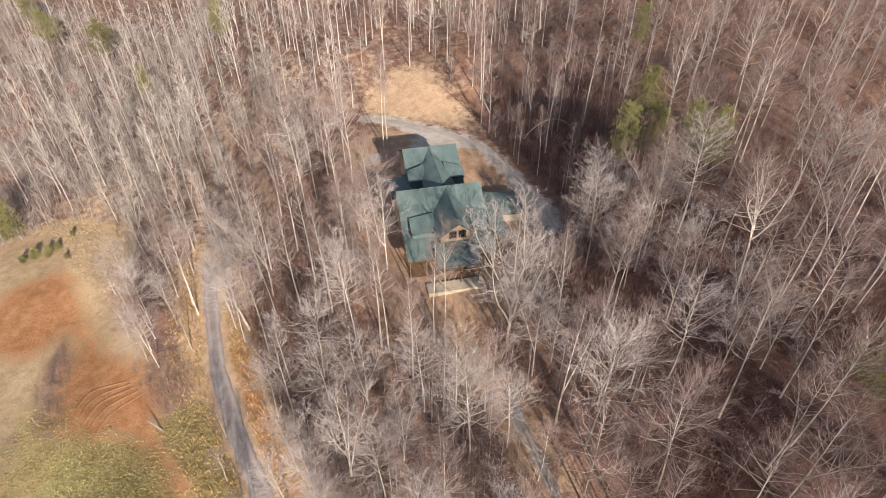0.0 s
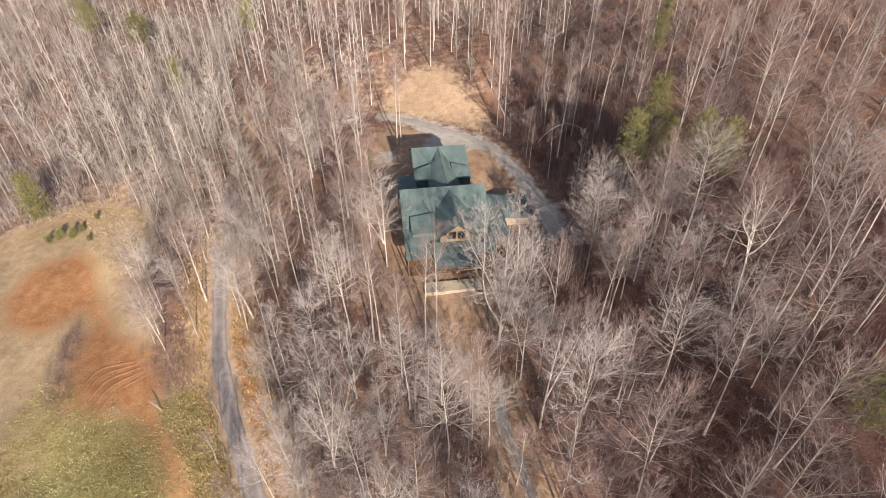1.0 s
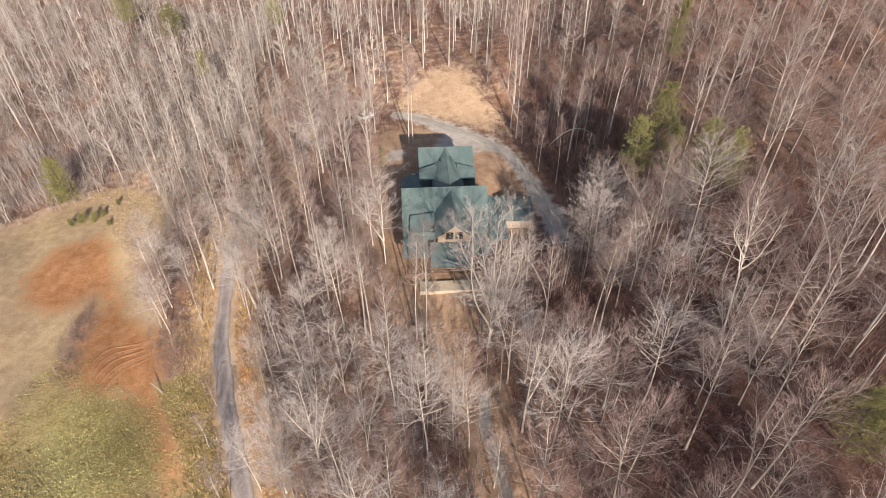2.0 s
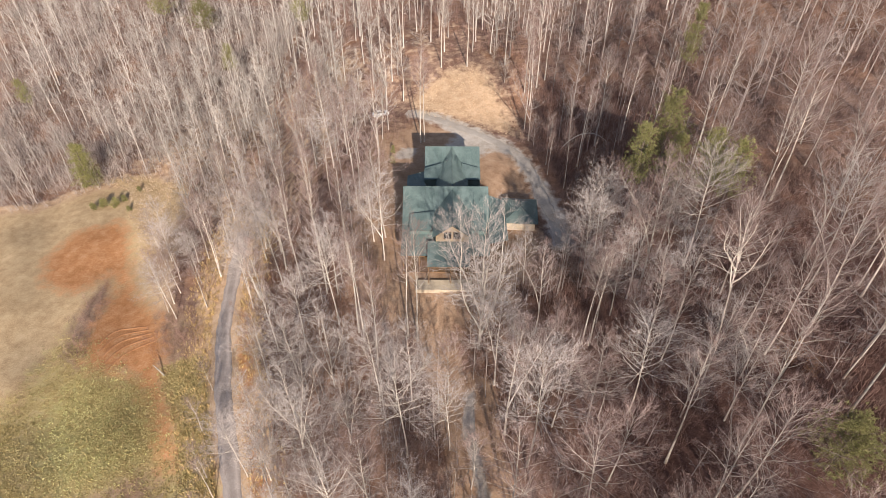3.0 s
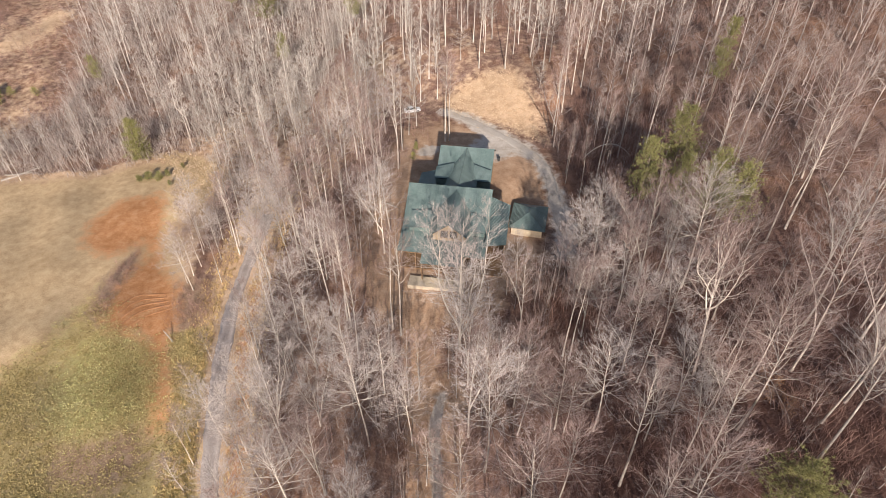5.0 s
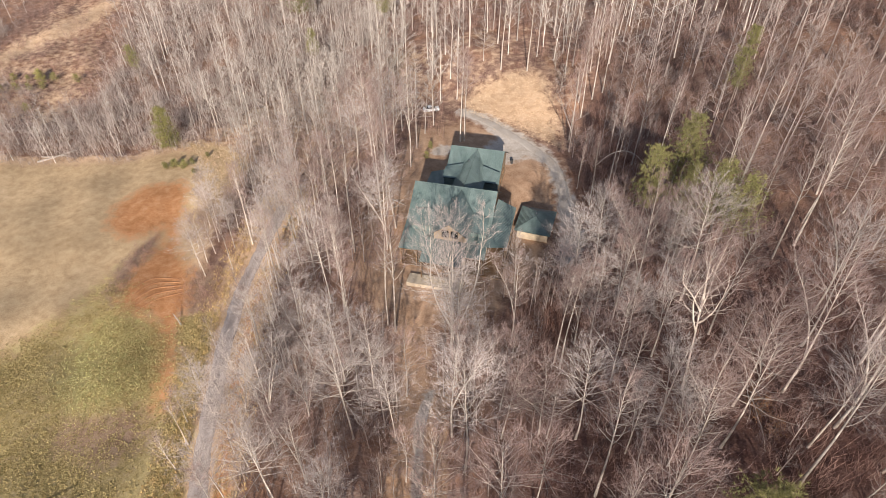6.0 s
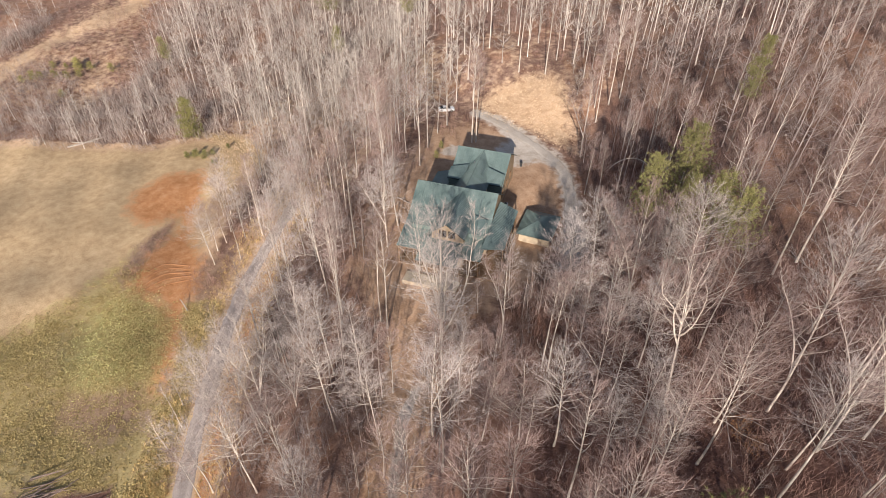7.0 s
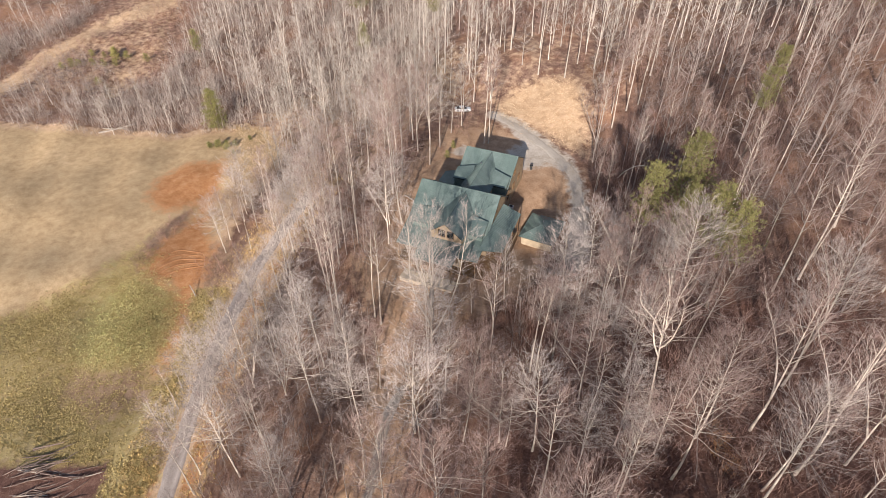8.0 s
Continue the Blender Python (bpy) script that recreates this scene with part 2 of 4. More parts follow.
YARD = [(-19.8, 121.3), (-15, 122.3), (-15.5, 127.2), (-19.5, 126.6)]
GRAVEL = [(-22, 143.5), (-15, 141.5), (-7, 136.5), (-8, 131), (-6, 124.5), (1, 126), (3.5, 131), (9, 128.5), (13, 122.5), (17.5, 113), (20.5, 104), (21.5, 97), (26, 97), (24.5, 106.5), (20.5, 116), (15, 126.5), (9, 134.5), (2, 139), (-6, 143), (-13, 146.3), (-21, 147)]


def axis(spans):
    out = [spans[0][0]]
    for _, hi, step in spans:
        while out[-1] < hi - 1e-6:
            out.append(min(hi, out[-1] + step))
    return np.array(out)


gx = axis([(-2600, -600, 200), (0, -300, 30), (0, -130, 5), (0, 75, 1.15), (0, 140, 4), (0, 400, 20), (0, 2600, 200)])
gy = axis([(-2600, -600, 200), (0, -60, 40), (0, 10, 6), (0, 172, 1.15), (0, 260, 4), (0, 520, 20), (0, 2600, 200)])
GX, GY = np.meshgrid(gx, gy)
GZ = height(GX, GY)
nx, ny = len(gx), len(gy)
idx = np.arange(nx * ny).reshape(ny, nx)
quads = np.stack([idx[:-1, :-1], idx[:-1, 1:], idx[1:, 1:], idx[1:, :-1]], -1).reshape(-1, 4)
ground_tris = np.concatenate([quads[:, [0, 1, 2]], quads[:, [0, 2, 3]]])
ground_me = bpy.data.meshes.new("ground")


def ground_material():
    """Leaf litter, straw, bare clay, weeds, field grass and painted tree shade, blended by their own patches with
    broken edges.
    """
    m = bpy.data.materials.new("ground")
    m.use_nodes = True
    nt = m.node_tree
    nodes, link = nt.nodes, nt.links.new
    b = nodes["Principled BSDF"]
    b.inputs["Roughness"].default_value = 0.95
    b.inputs["Specular IOR Level"].default_value = 0.15
    geo = nodes.new("ShaderNodeNewGeometry")

    def tex(scale, detail=6):
        n = nodes.new("ShaderNodeTexNoise")
        n.inputs["Scale"].default_value = scale
        n.inputs["Detail"].default_value = detail
        n.inputs["Roughness"].default_value = 0.65
        link(geo.outputs["Position"], n.inputs["Vector"])
        return n

    big, mid, fine = tex(0.05), tex(0.45), tex(3.5)

    def tone(c0, c1, c2):
        s = nodes.new("ShaderNodeMath")
        s.operation = "MULTIPLY_ADD"
        s.inputs[1].default_value = 0.5
        link(mid.outputs["Fac"], s.inputs[0])
        half = nodes.new("ShaderNodeMath")
        half.operation = "MULTIPLY"
        half.inputs[1].default_value = 0.5
        link(fine.outputs["Fac"], half.inputs[0])
        link(half.outputs[0], s.inputs[2])
        r = nodes.new("ShaderNodeValToRGB")
        r.color_ramp.elements[0].position, r.color_ramp.elements[0].color = 0.36, (*c0, 1)
        r.color_ramp.elements[1].position, r.color_ramp.elements[1].color = 0.64, (*c2, 1)
        e = r.color_ramp.elements.new(0.5)
        e.color = (*c1, 1)
        link(s.outputs[0], r.inputs[0])
        return r.outputs[0]

    patch = tex(0.09, 4)
    share = nodes.new("ShaderNodeMapRange")
    share.inputs["From Min"].default_value = 0.44
    share.inputs["From Max"].default_value = 0.66
    link(patch.outputs["Fac"], share.inputs["Value"])
    litter = nodes.new("ShaderNodeMix")
    litter.data_type = "RGBA"
    link(share.outputs[0], litter.inputs[0])
    link(tone((0.112, 0.061, 0.047), (0.235, 0.147, 0.114), (0.36, 0.262, 0.208)), litter.inputs[6])
    link(tone((0.16, 0.076, 0.045), (0.30, 0.165, 0.105), (0.43, 0.27, 0.18)), litter.inputs[7])
    color = litter.outputs[2]
    layers = [("red", ((0.13, 0.06, 0.042), (0.235, 0.12, 0.085), (0.35, 0.205, 0.145))),
              ("straw", ((0.38, 0.25, 0.15), (0.54, 0.375, 0.245), (0.66, 0.495, 0.345))),
              ("pad", ((0.285, 0.172, 0.105), (0.43, 0.28, 0.183), (0.545, 0.385, 0.267))),
              ("field", ((0.355, 0.237, 0.13), (0.50, 0.355, 0.208), (0.61, 0.46, 0.285))),
              ("hay", ((0.40, 0.275, 0.145), (0.56, 0.405, 0.23), (0.68, 0.52, 0.325))),
              ("weedy", ((0.29, 0.21, 0.092), (0.43, 0.335, 0.158), (0.54, 0.44, 0.225))),
              ("bare", ((0.23, 0.145, 0.095), (0.35, 0.235, 0.16), (0.47, 0.345, 0.24))),
              ("green", ((0.25, 0.20, 0.085), (0.37, 0.315, 0.135), (0.47, 0.405, 0.20))),
              # tree shade painted dark on the right slope, dark soil under the logs
              ("shade_and_soil", ((0.084, 0.042, 0.033), (0.156, 0.085, 0.067), (0.25, 0.148, 0.113))),
              ("gravel", ((0.37, 0.29, 0.22), (0.51, 0.445, 0.38), (0.63, 0.57, 0.51))),
              ("clay", ((0.33, 0.145, 0.06), (0.47, 0.225, 0.10), (0.58, 0.34, 0.19)))]
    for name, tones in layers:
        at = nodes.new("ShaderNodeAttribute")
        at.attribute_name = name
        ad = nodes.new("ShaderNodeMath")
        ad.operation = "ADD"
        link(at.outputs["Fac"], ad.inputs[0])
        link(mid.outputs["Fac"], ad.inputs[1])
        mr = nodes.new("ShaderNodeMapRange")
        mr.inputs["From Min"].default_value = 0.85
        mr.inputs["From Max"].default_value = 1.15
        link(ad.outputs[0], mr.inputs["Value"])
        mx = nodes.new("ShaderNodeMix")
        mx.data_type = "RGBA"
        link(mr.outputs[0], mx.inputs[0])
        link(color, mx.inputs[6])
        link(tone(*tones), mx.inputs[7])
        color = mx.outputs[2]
    hsv = nodes.new("ShaderNodeHueSaturation")
    span = nodes.new("ShaderNodeMapRange")
    span.inputs["From Min"].default_value = 0.3
    span.inputs["From Max"].default_value = 0.7
    span.inputs["To Min"].default_value = 0.78
    span.inputs["To Max"].default_value = 1.22
    link(big.outputs["Fac"], span.inputs["Value"])
    link(span.outputs[0], hsv.inputs["Value"])
    link(color, hsv.inputs["Color"])
    link(hsv.outputs[0], b.inputs["Base Color"])
    bp = nodes.new("ShaderNodeBump")
    bp.inputs["Strength"].default_value = 0.7
    bp.inputs["Distance"].default_value = 0.12
    link(fine.outputs["Fac"], bp.inputs["Height"])
    link(bp.outputs[0], b.inputs["Normal"])
    return m


road_d = along(ROAD, GX, GY)
# right slope, where the ground colour carries the shade between trees
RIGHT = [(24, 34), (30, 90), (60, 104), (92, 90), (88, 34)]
RED = [(15, 141), (24, 114), (29, 100), (23, 92), (18, 80), (26, 74), (44, 96), (46, 118), (36, 150), (14, 162)]
zones = {
    "shade_and_soil": np.maximum(soft_inside(RIGHT, GX, GY, 14.0), soft_inside(PILE, GX, GY, 2.5)),
    "red": soft_inside(RED, GX, GY, 8.0),
    "clay": np.maximum(soft_inside(DIRT, GX, GY, 5.0), 0.62 * smooth(1.5, 3, road_d) * (1 - smooth(5, 8.5, road_d)) * smooth(-1, 1, valley(GX, GY)) * (1 - smooth(76, 92, GY))),
    "bare": np.maximum.reduce([soft_inside(BROWN, GX, GY, 5.0), soft_inside(BANK, GX, GY, 3.0), 0.8 * soft_inside(FRINGE, GX, GY, 4.0), 0.34 * soft_inside(WEEDY, GX, GY, 6.0)]),
    "hay": soft_inside(HAY, GX, GY, 4.0),
    "green": soft_inside(GREEN, GX, GY, 6.0),
    "weedy": np.maximum.reduce([soft_inside(WEEDY, GX, GY, 8.0), soft_inside(STRIP, GX, GY, 2.5), 0.85 * smooth(2.5, 4, road_d) * (1 - smooth(6, 9, road_d)) * smooth(-1, 1, -valley(GX, GY)) * (1 - smooth(56, 68, GY))]),
    "field": soft_inside(FIELD, GX, GY, 4.0),
    "pad": np.maximum.reduce([soft_inside(PAD, GX, GY, 5.0), 0.8 * (1 - smooth(3.0, 7.0, along(PATH, GX, GY))), 0.85 * (1 - smooth(1.5, 5.0, along(TRAIL, GX, GY)))]),
    "gravel": np.maximum.reduce([soft_inside(GRAVEL, GX, GY, 2.5), soft_inside(YARD, GX, GY, 1.5), 0.7 * (1 - smooth(0.3, 2.2, along(PATH, GX, GY)))]),
    "straw": np.maximum.reduce([soft_inside(GOLD, GX, GY, 6.0), 0.38 * soft_inside(BACK, GX, GY, 10.0), 0.54 * soft_inside(LEFTWOOD, GX, GY, 12.0),  1 - smooth(4.5, 10.5, road_d), soft_inside(SLOPE, GX, GY, 12) * 0.46, 0.8 * (1 - smooth(2, 9, along(BAND, GX, GY))), 0.62 * (1 - smooth(1, 5, along(BAND_LOW, GX, GY))), 0.75 * smooth(0, 6, 8 - along(FIELD, GX, GY))]),
}
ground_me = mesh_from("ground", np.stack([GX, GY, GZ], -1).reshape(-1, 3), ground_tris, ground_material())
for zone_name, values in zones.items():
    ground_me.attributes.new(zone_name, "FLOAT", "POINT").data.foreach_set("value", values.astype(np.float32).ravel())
ground_me.polygons.foreach_set("use_smooth", np.ones(len(ground_tris), dtype=bool))
ground = tagged(new("ground", ground_me), "brown leaf-littered forest floor with straw, clay and field grass", "ground", kind="structure")


def catmull(line, step):
    pts = [Vector((*p, 0)) for p in line]
    pts = [2 * pts[0] - pts[1]] + pts + [2 * pts[-1] - pts[-2]]
    out = []
    for a, b, c, d in zip(pts, pts[1:], pts[2:], pts[3:]):
        n = max(2, int((c - b).length / step))
        for k in range(n):
            t = k / n
            out.append(0.5 * (2 * b + (c - a) * t + (2 * a - 5 * b + 4 * c - d) * t * t + (3 * b - a - 3 * c + d) * t ** 3))
    return out + [pts[-2]]


def way(name, line, width, lift, mat, label, edge=0.35):
    """A strip draped over the ground, with a slightly crowned top, ragged edges and its own thickness."""
    pts = catmull(line, 1.0)
    rng = random.Random(len(line))
    cols = [-1, -0.9, -0.55, -0.2, 0.2, 0.55, 0.9, 1]
    verts, tris = [], []
    ragged = [0.0, 0.0]
    for k, p in enumerate(pts):
        d = (pts[min(k + 1, len(pts) - 1)] - pts[max(k - 1, 0)]).normalized()
        side = Vector((-d.y, d.x, 0))
        ragged = [0.7 * r + rng.uniform(-edge, edge) * 0.5 for r in ragged]
        for c in cols:
            q = p + side * (c * width / 2 + (ragged[0] if c < 0 else ragged[1]) * abs(c))
            drop = -lift if abs(c) == 1 else lift + 0.015 * (1 - abs(c)) - (0.012 if 0.5 < abs(c) < 0.6 else 0)
            verts.append((q.x, q.y, hz(q.x, q.y) + drop))
    n = len(cols)
    for k in range(len(pts) - 1):
        for c in range(n - 1):
            a = k * n + c
            tris += [(a, a + 1, a + n + 1), (a, a + n + 1, a + n)]
    # paler wheel tracks, a darker middle
    wear = [0.3, 0.35, 1.0, 0.2, 0.2, 1.0, 0.35, 0.3] * len(pts)
    me = mesh_from(name, verts, tris, mat, wear)
    return tagged(new(name, me), label, name, kind="structure")


way("road", ROAD, 3.3, 0.10, M_GRAVEL, "narrow grey gravel road between straw-covered banks")
for shift in range(5):
    off = 1.5 * shift
    way("clay_ridge", [(-64.2 - off, 59.6 + 0.9 * off), (-64.0 - off, 62.6 + 0.9 * off), (-62.6 - off, 66.0 + 0.75 * off), (-58.9 - 0.8 * off, 69.2 + 0.5 * off)], 0.4 + 0.1 * (shift % 3), 0.045, M_CLAY, "low ridge of orange clay beside a wheel rut", 0.25)
way("driveway", DRIVE, 2.6, 0.03, M_DRIVE, "pale gravel driveway curving past the house", 0.7)
way("path", PATH, 1.5, 0.03, M_DRIVE, "pale gravel track through the leafless wood", 0.6)


# ---- the house ----
HOUSE = Matrix.Translation((-0.9, 96.0, 0)) @ pose(0, 0, 0, 0, 0, 12)
HZ = -4.9


def clip_poly(poly, axis_i, value, keep_greater):
    """A convex polygon of (u, v) cut at u = value."""
    out = []
    for k, a in enumerate(poly):
        b = poly[(k + 1) % len(poly)]
        ia = (a[axis_i] >= value) == keep_greater
        ib = (b[axis_i] >= value) == keep_greater
        if ia:
            out.append(a)
        if ia != ib:
            t = (value - a[axis_i]) / (b[axis_i] - a[axis_i])
            out.append((a[0] + t * (b[0] - a[0]), a[1] + t * (b[1] - a[1])))
    return out


def roof_plane(name, parent, corners, mat, panel=0.91, thick=0.10, label=""):
    """A metal roof face: a deck, and on it one ribbed sheet after another that runs from ridge to eave. The first two corners are its upper edge or eave."""
    cs = [Vector(c) for c in corners]
    n = (cs[1] - cs[0]).cross(cs[-1] - cs[0]).normalized()
    if n.z < 0:
        n = -n
    u = (cs[1] - cs[0]).normalized()
    v = n.cross(u)
    deck = part(name, slab(bmesh.new(), cs, thick), M_ROOFDARK, parent, label)
    flat = [((c - cs[0]).dot(u), (c - cs[0]).dot(v)) for c in cs]
    lo, hi = min(p[0] for p in flat), max(p[0] for p in flat)
    count = max(1, round((hi - lo) / panel))
    step = (hi - lo) / count
    for k in range(count):
        a, b = lo + k * step, lo + (k + 1) * step
        strip = clip_poly(clip_poly(flat, 0, a + 0.004, True), 0, b - 0.004, False)
        if len(strip) < 3:
            continue
        bm = bmesh.new()
        slab(bm, [cs[0] + u * p[0] + v * p[1] + n * 0.035 for p in strip], 0.025)
        for r in (0.0, 0.5):
            s0 = a + 0.03 + r * step
            rib = clip_poly(clip_poly(flat, 0, s0, True), 0, s0 + 0.06, False)
            if len(rib) >= 3:
                slab(bm, [cs[0] + u * p[0] + v * p[1] + n * 0.085 for p in rib], 0.06)
        part("roof_panel", bm, mat, deck)
    return deck


def wall_box(name, parent, x0, x1, y0, y1, z0, z1, mat, label=""):
    return part(name, box(bmesh.new(), x0, x1, y0, y1, z0, z1), mat, parent, label)


def window(parent, x, y, z, w, h, facing, along_x=True):
    """A window with a frame that stands proud of the wall, and a pane."""
    t = 0.10 * facing

    def bx(bm, a0, a1, d0, d1, c0, c1):
        d0, d1 = sorted((y + d0, y + d1))
        if along_x:
            box(bm, a0, a1, d0, d1, c0, c1)
        else:
            box(bm, d0, d1, a0, a1, c0, c1)

    bm = bmesh.new()
    bx(bm, x - w / 2 - 0.09, x + w / 2 + 0.09, 0, t, z - 0.09, z)
    bx(bm, x - w / 2 - 0.09, x + w / 2 + 0.09, 0, t, z + h, z + h + 0.09)
    bx(bm, x - w / 2 - 0.09, x - w / 2, 0, t, z, z + h)
    bx(bm, x + w / 2, x + w / 2 + 0.09, 0, t, z, z + h)
    bx(bm, x - 0.03, x + 0.03, 0, t, z, z + h)
    win = part("window", bm, M_BROWN, parent)
    bm = bmesh.new()
    bx(bm, x - w / 2, x + w / 2, 0.01 * facing, 0.03 * facing, z, z + h)
    part("pane", bm, M_GLASS, win, "dark window pane")


def gable_wall(parent, pts, y0, y1, mat, name="gable_wall", label=""):
    """A prism with the outline pts in x and z between two depths."""
    bm = bmesh.new()
    f = [bm.verts.new((x, y0, z)) for x, z in pts]
    g = [bm.verts.new((x, y1, z)) for x, z in pts]
    bm.faces.new(f)
    bm.faces.new(g[::-1])
    for k in range(len(pts)):
        j = (k + 1) % len(pts)
        bm.faces.new((f[k], g[k], g[j], f[j]))
    return part(name, bm, mat, parent, label)


def cap(parent, p0, p1, r=0.06):
    """A ridge cap along a roof's crest."""
    return part("ridge_cap", tube(bmesh.new(), p0, p1, r, r, 6), M_RIDGE, parent)


def side_prism(parent, pts, x0, x1, mat, name="wall", label=""):
    """A prism with the outline pts in y and z between two values of x."""
    bm = bmesh.new()
    f = [bm.verts.new((x0, y, z)) for y, z in pts]
    g = [bm.verts.new((x1, y, z)) for y, z in pts]
    bm.faces.new(f)
    bm.faces.new(g[::-1])
    for k in range(len(pts)):
        j = (k + 1) % len(pts)
        bm.faces.new((f[k], g[k], g[j], f[j]))
    return part(name, bm, mat, parent, label)


def house():
    h = thing("house", HOUSE, "large tan log house with green metal gable roofs and porches", "house")
    # front block: walls under a 35 degree roof
    rz, slope = 6.45, 0.70
    side_prism(h, [(-6.0, HZ), (6.0, HZ), (6.0, rz - 6.0 * slope - 0.2), (0, rz - 0.25), (-6.0, rz - 6.0 * slope - 0.2)], -7.9, 7.9, M_LOG)
    front = roof_plane("roof", h, [(-8.5, 0, rz), (8.5, 0, rz), (8.5, -6.5, rz - 6.5 * slope), (-8.5, -6.5, rz - 6.5 * slope)], M_ROOF)
    roof_plane("roof", h, [(8.5, 0, rz), (-8.5, 0, rz), (-8.5, 6.5, rz - 6.5 * slope), (8.5, 6.5, rz - 6.5 * slope)], M_ROOF)
    cap(h, (-8.5, 0, rz + 0.03), (8.5, 0, rz + 0.03))
    # central gable over the front
    gx0, gz, gy = 1.3, 6.1, -12.2
    half, drop = 3.7, 2.85
    for s in (-1, 1):
        roof_plane("gable_roof", h, [(gx0, gy, gz), (gx0, -0.2, gz), (gx0 + s * half, -4.6, gz - drop), (gx0 + s * half, gy, gz - drop)][::s], M_ROOF)
    cap(h, (gx0, gy, gz + 0.03), (gx0, -0.3, gz + 0.03))
    gw = gable_wall(h, [(gx0 - 3.1, HZ), (gx0 + 3.1, HZ), (gx0 + 3.1, gz - drop + 0.2), (gx0, gz - 0.25), (gx0 - 3.1, gz - drop + 0.2)], gy + 0.9, -5.5, M_LOG)
    for x in (-0.9, 0.9):
        window(gw, gx0 + x, gy + 0.9, 2.4, 1.3, 1.5, -1)
    # low dormers either side of the gable
    for x0, x1 in ((-7.0, -2.2), (4.8, 7.9)):
        inner = x1 if x0 < 0 else x0
        outer = x0 if x0 < 0 else x1
        roof_plane("dormer_roof", h, [(outer, -5.3, 3.6), (inner, -4.9, 4.0), (inner, -9.2, 2.75), (outer, -9.2, 2.45)], M_ROOF)
        side_prism(h, [(-5.4, 1.6), (-8.7, 0.9), (-8.7, 2.4), (-5.4, 3.3)], min(outer, inner) + 0.15, max(outer, inner) - 0.15, M_ROOF, "dormer_wall")
    # porch roof that runs round the front
    roof_plane("porch_roof", h, [(-8.5, -6.3, 1.95), (8.5, -6.3, 1.95), (8.5, -13.4, -0.25), (-8.5, -13.4, -0.25)], M_ROOF)
    roof_plane("porch_roof", h, [(-3.4, -11.2, 1.6), (4.6, -11.2, 1.6), (4.6, -16.8, 0.05), (-3.4, -16.8, 0.05)], M_ROOF)
    roof_plane("porch_roof", h, [(8.3, 3.4, 2.2), (8.3, -12.6, 2.2), (12.2, -9.6, 0.6), (12.2, 3.4, 0.6)], M_ROOF)
    # porch floor, posts and railing beams
    wall_box("porch_floor", h, -8.3, 12.0, -13.2, -6.1, HZ - 1.2, HZ + 0.35, M_BROWN)
    wall_box("porch_floor", h, 8.0, 12.0, -6.0, 3.2, HZ - 1.2, HZ + 0.35, M_BROWN)
    for x, y, z in [(-8.1, -13.0, -0.3), (-5.0, -13.0, -0.3), (8.0, -13.0, -0.3), (-3.1, -16.4, 0.0), (1.0, -16.4, 0.0), (4.3, -16.4, 0.0), (11.9, -9.2, 0.55), (11.9, -5.5, 0.55), (11.9, -1.5, 0.55), (11.9, 3.0, 0.55)]:
        wall_box("post", h, x - 0.1, x + 0.1, y - 0.1, y + 0.1, HZ - 0.6, z, M_BROWN)
    wall_box("porch_beam", h, -8.3, 8.3, -13.15, -12.95, -0.75, -0.42, M_BROWN)
    wall_box("porch_beam", h, -3.3, 4.5, -16.55, -16.35, -0.42, -0.14, M_BROWN)
    wall_box("porch_beam", h, 11.8, 12.0, -9.4, 3.2, 0.1, 0.42, M_BROWN)
    for z in (HZ + 0.75, HZ + 1.25):
        wall_box("rail", h, 11.85, 11.95, -9.1, 3.0, z, z + 0.1, M_LOG)
    # rear wing
    wz, wy = 5.65, 16.8
    side_prism(h, [(9.0, HZ), (24.0, HZ), (24.0, 1.0), (wy, wz - 0.25), (9.0, 0.6)], -4.2, 6.9, M_LOG)
    roof_plane("wing_roof", h, [(-4.7, wy, wz), (7.4, wy, wz), (7.4, 8.4, wz - 8.4 * 0.58), (-4.7, 8.4, wz - 8.4 * 0.58)], M_ROOF)
    roof_plane("wing_roof", h, [(7.4, wy, wz), (-4.7, wy, wz), (-4.7, 24.6, wz - 7.8 * 0.62), (7.4, 24.6, wz - 7.8 * 0.62)], M_ROOF)
    cap(h, (-4.7, wy, wz + 0.03), (7.4, wy, wz + 0.03))
    wx, wg = 1.3, 5.6
    for s in (-1, 1):
        roof_plane("gable_roof", h, [(wx, 1.3, wg), (wx, wy - 0.1, wg), (wx + s * 3.3, 10.6, wg - 2.9), (wx + s * 3.3, 1.3, wg - 2.9)][::s], M_ROOF)
    cap(h, (wx, 1.3, wg + 0.03), (wx, wy, wg + 0.03))
    gable_wall(h, [(wx - 2.9, 0.0), (wx + 2.9, 0.0), (wx + 2.9, wg - 2.8), (wx, wg - 0.3), (wx - 2.9, wg - 2.8)], 5.9, 11.5, M_LOG)
    for outer, inner in ((-4.7, -0.9), (7.4, 3.5)):
        roof_plane("dormer_roof", h, [(outer, 11.0, 3.75), (inner, 12.1, 4.3), (inner, 8.0, 2.6), (outer, 8.0, 2.75)], M_ROOF)
        side_prism(h, [(11.0, 1.0), (8.5, 0.4), (8.5, 2.5), (11.0, 3.3)], min(outer, inner) + 0.15, max(outer, inner) - 0.15, M_ROOF, "dormer_wall")
    # lean-to beside the rear wing
    roof_plane("lean_to_roof", h, [(-4.3, 13.6, 1.4), (-4.3, 6.4, 1.4), (-8.6, 6.4, 0.0), (-8.6, 13.6, 0.0)], M_ROOF)
    wall_box("lean_to_wall", h, -8.2, -4.3, 6.6, 13.3, HZ, -0.1, M_LOG)
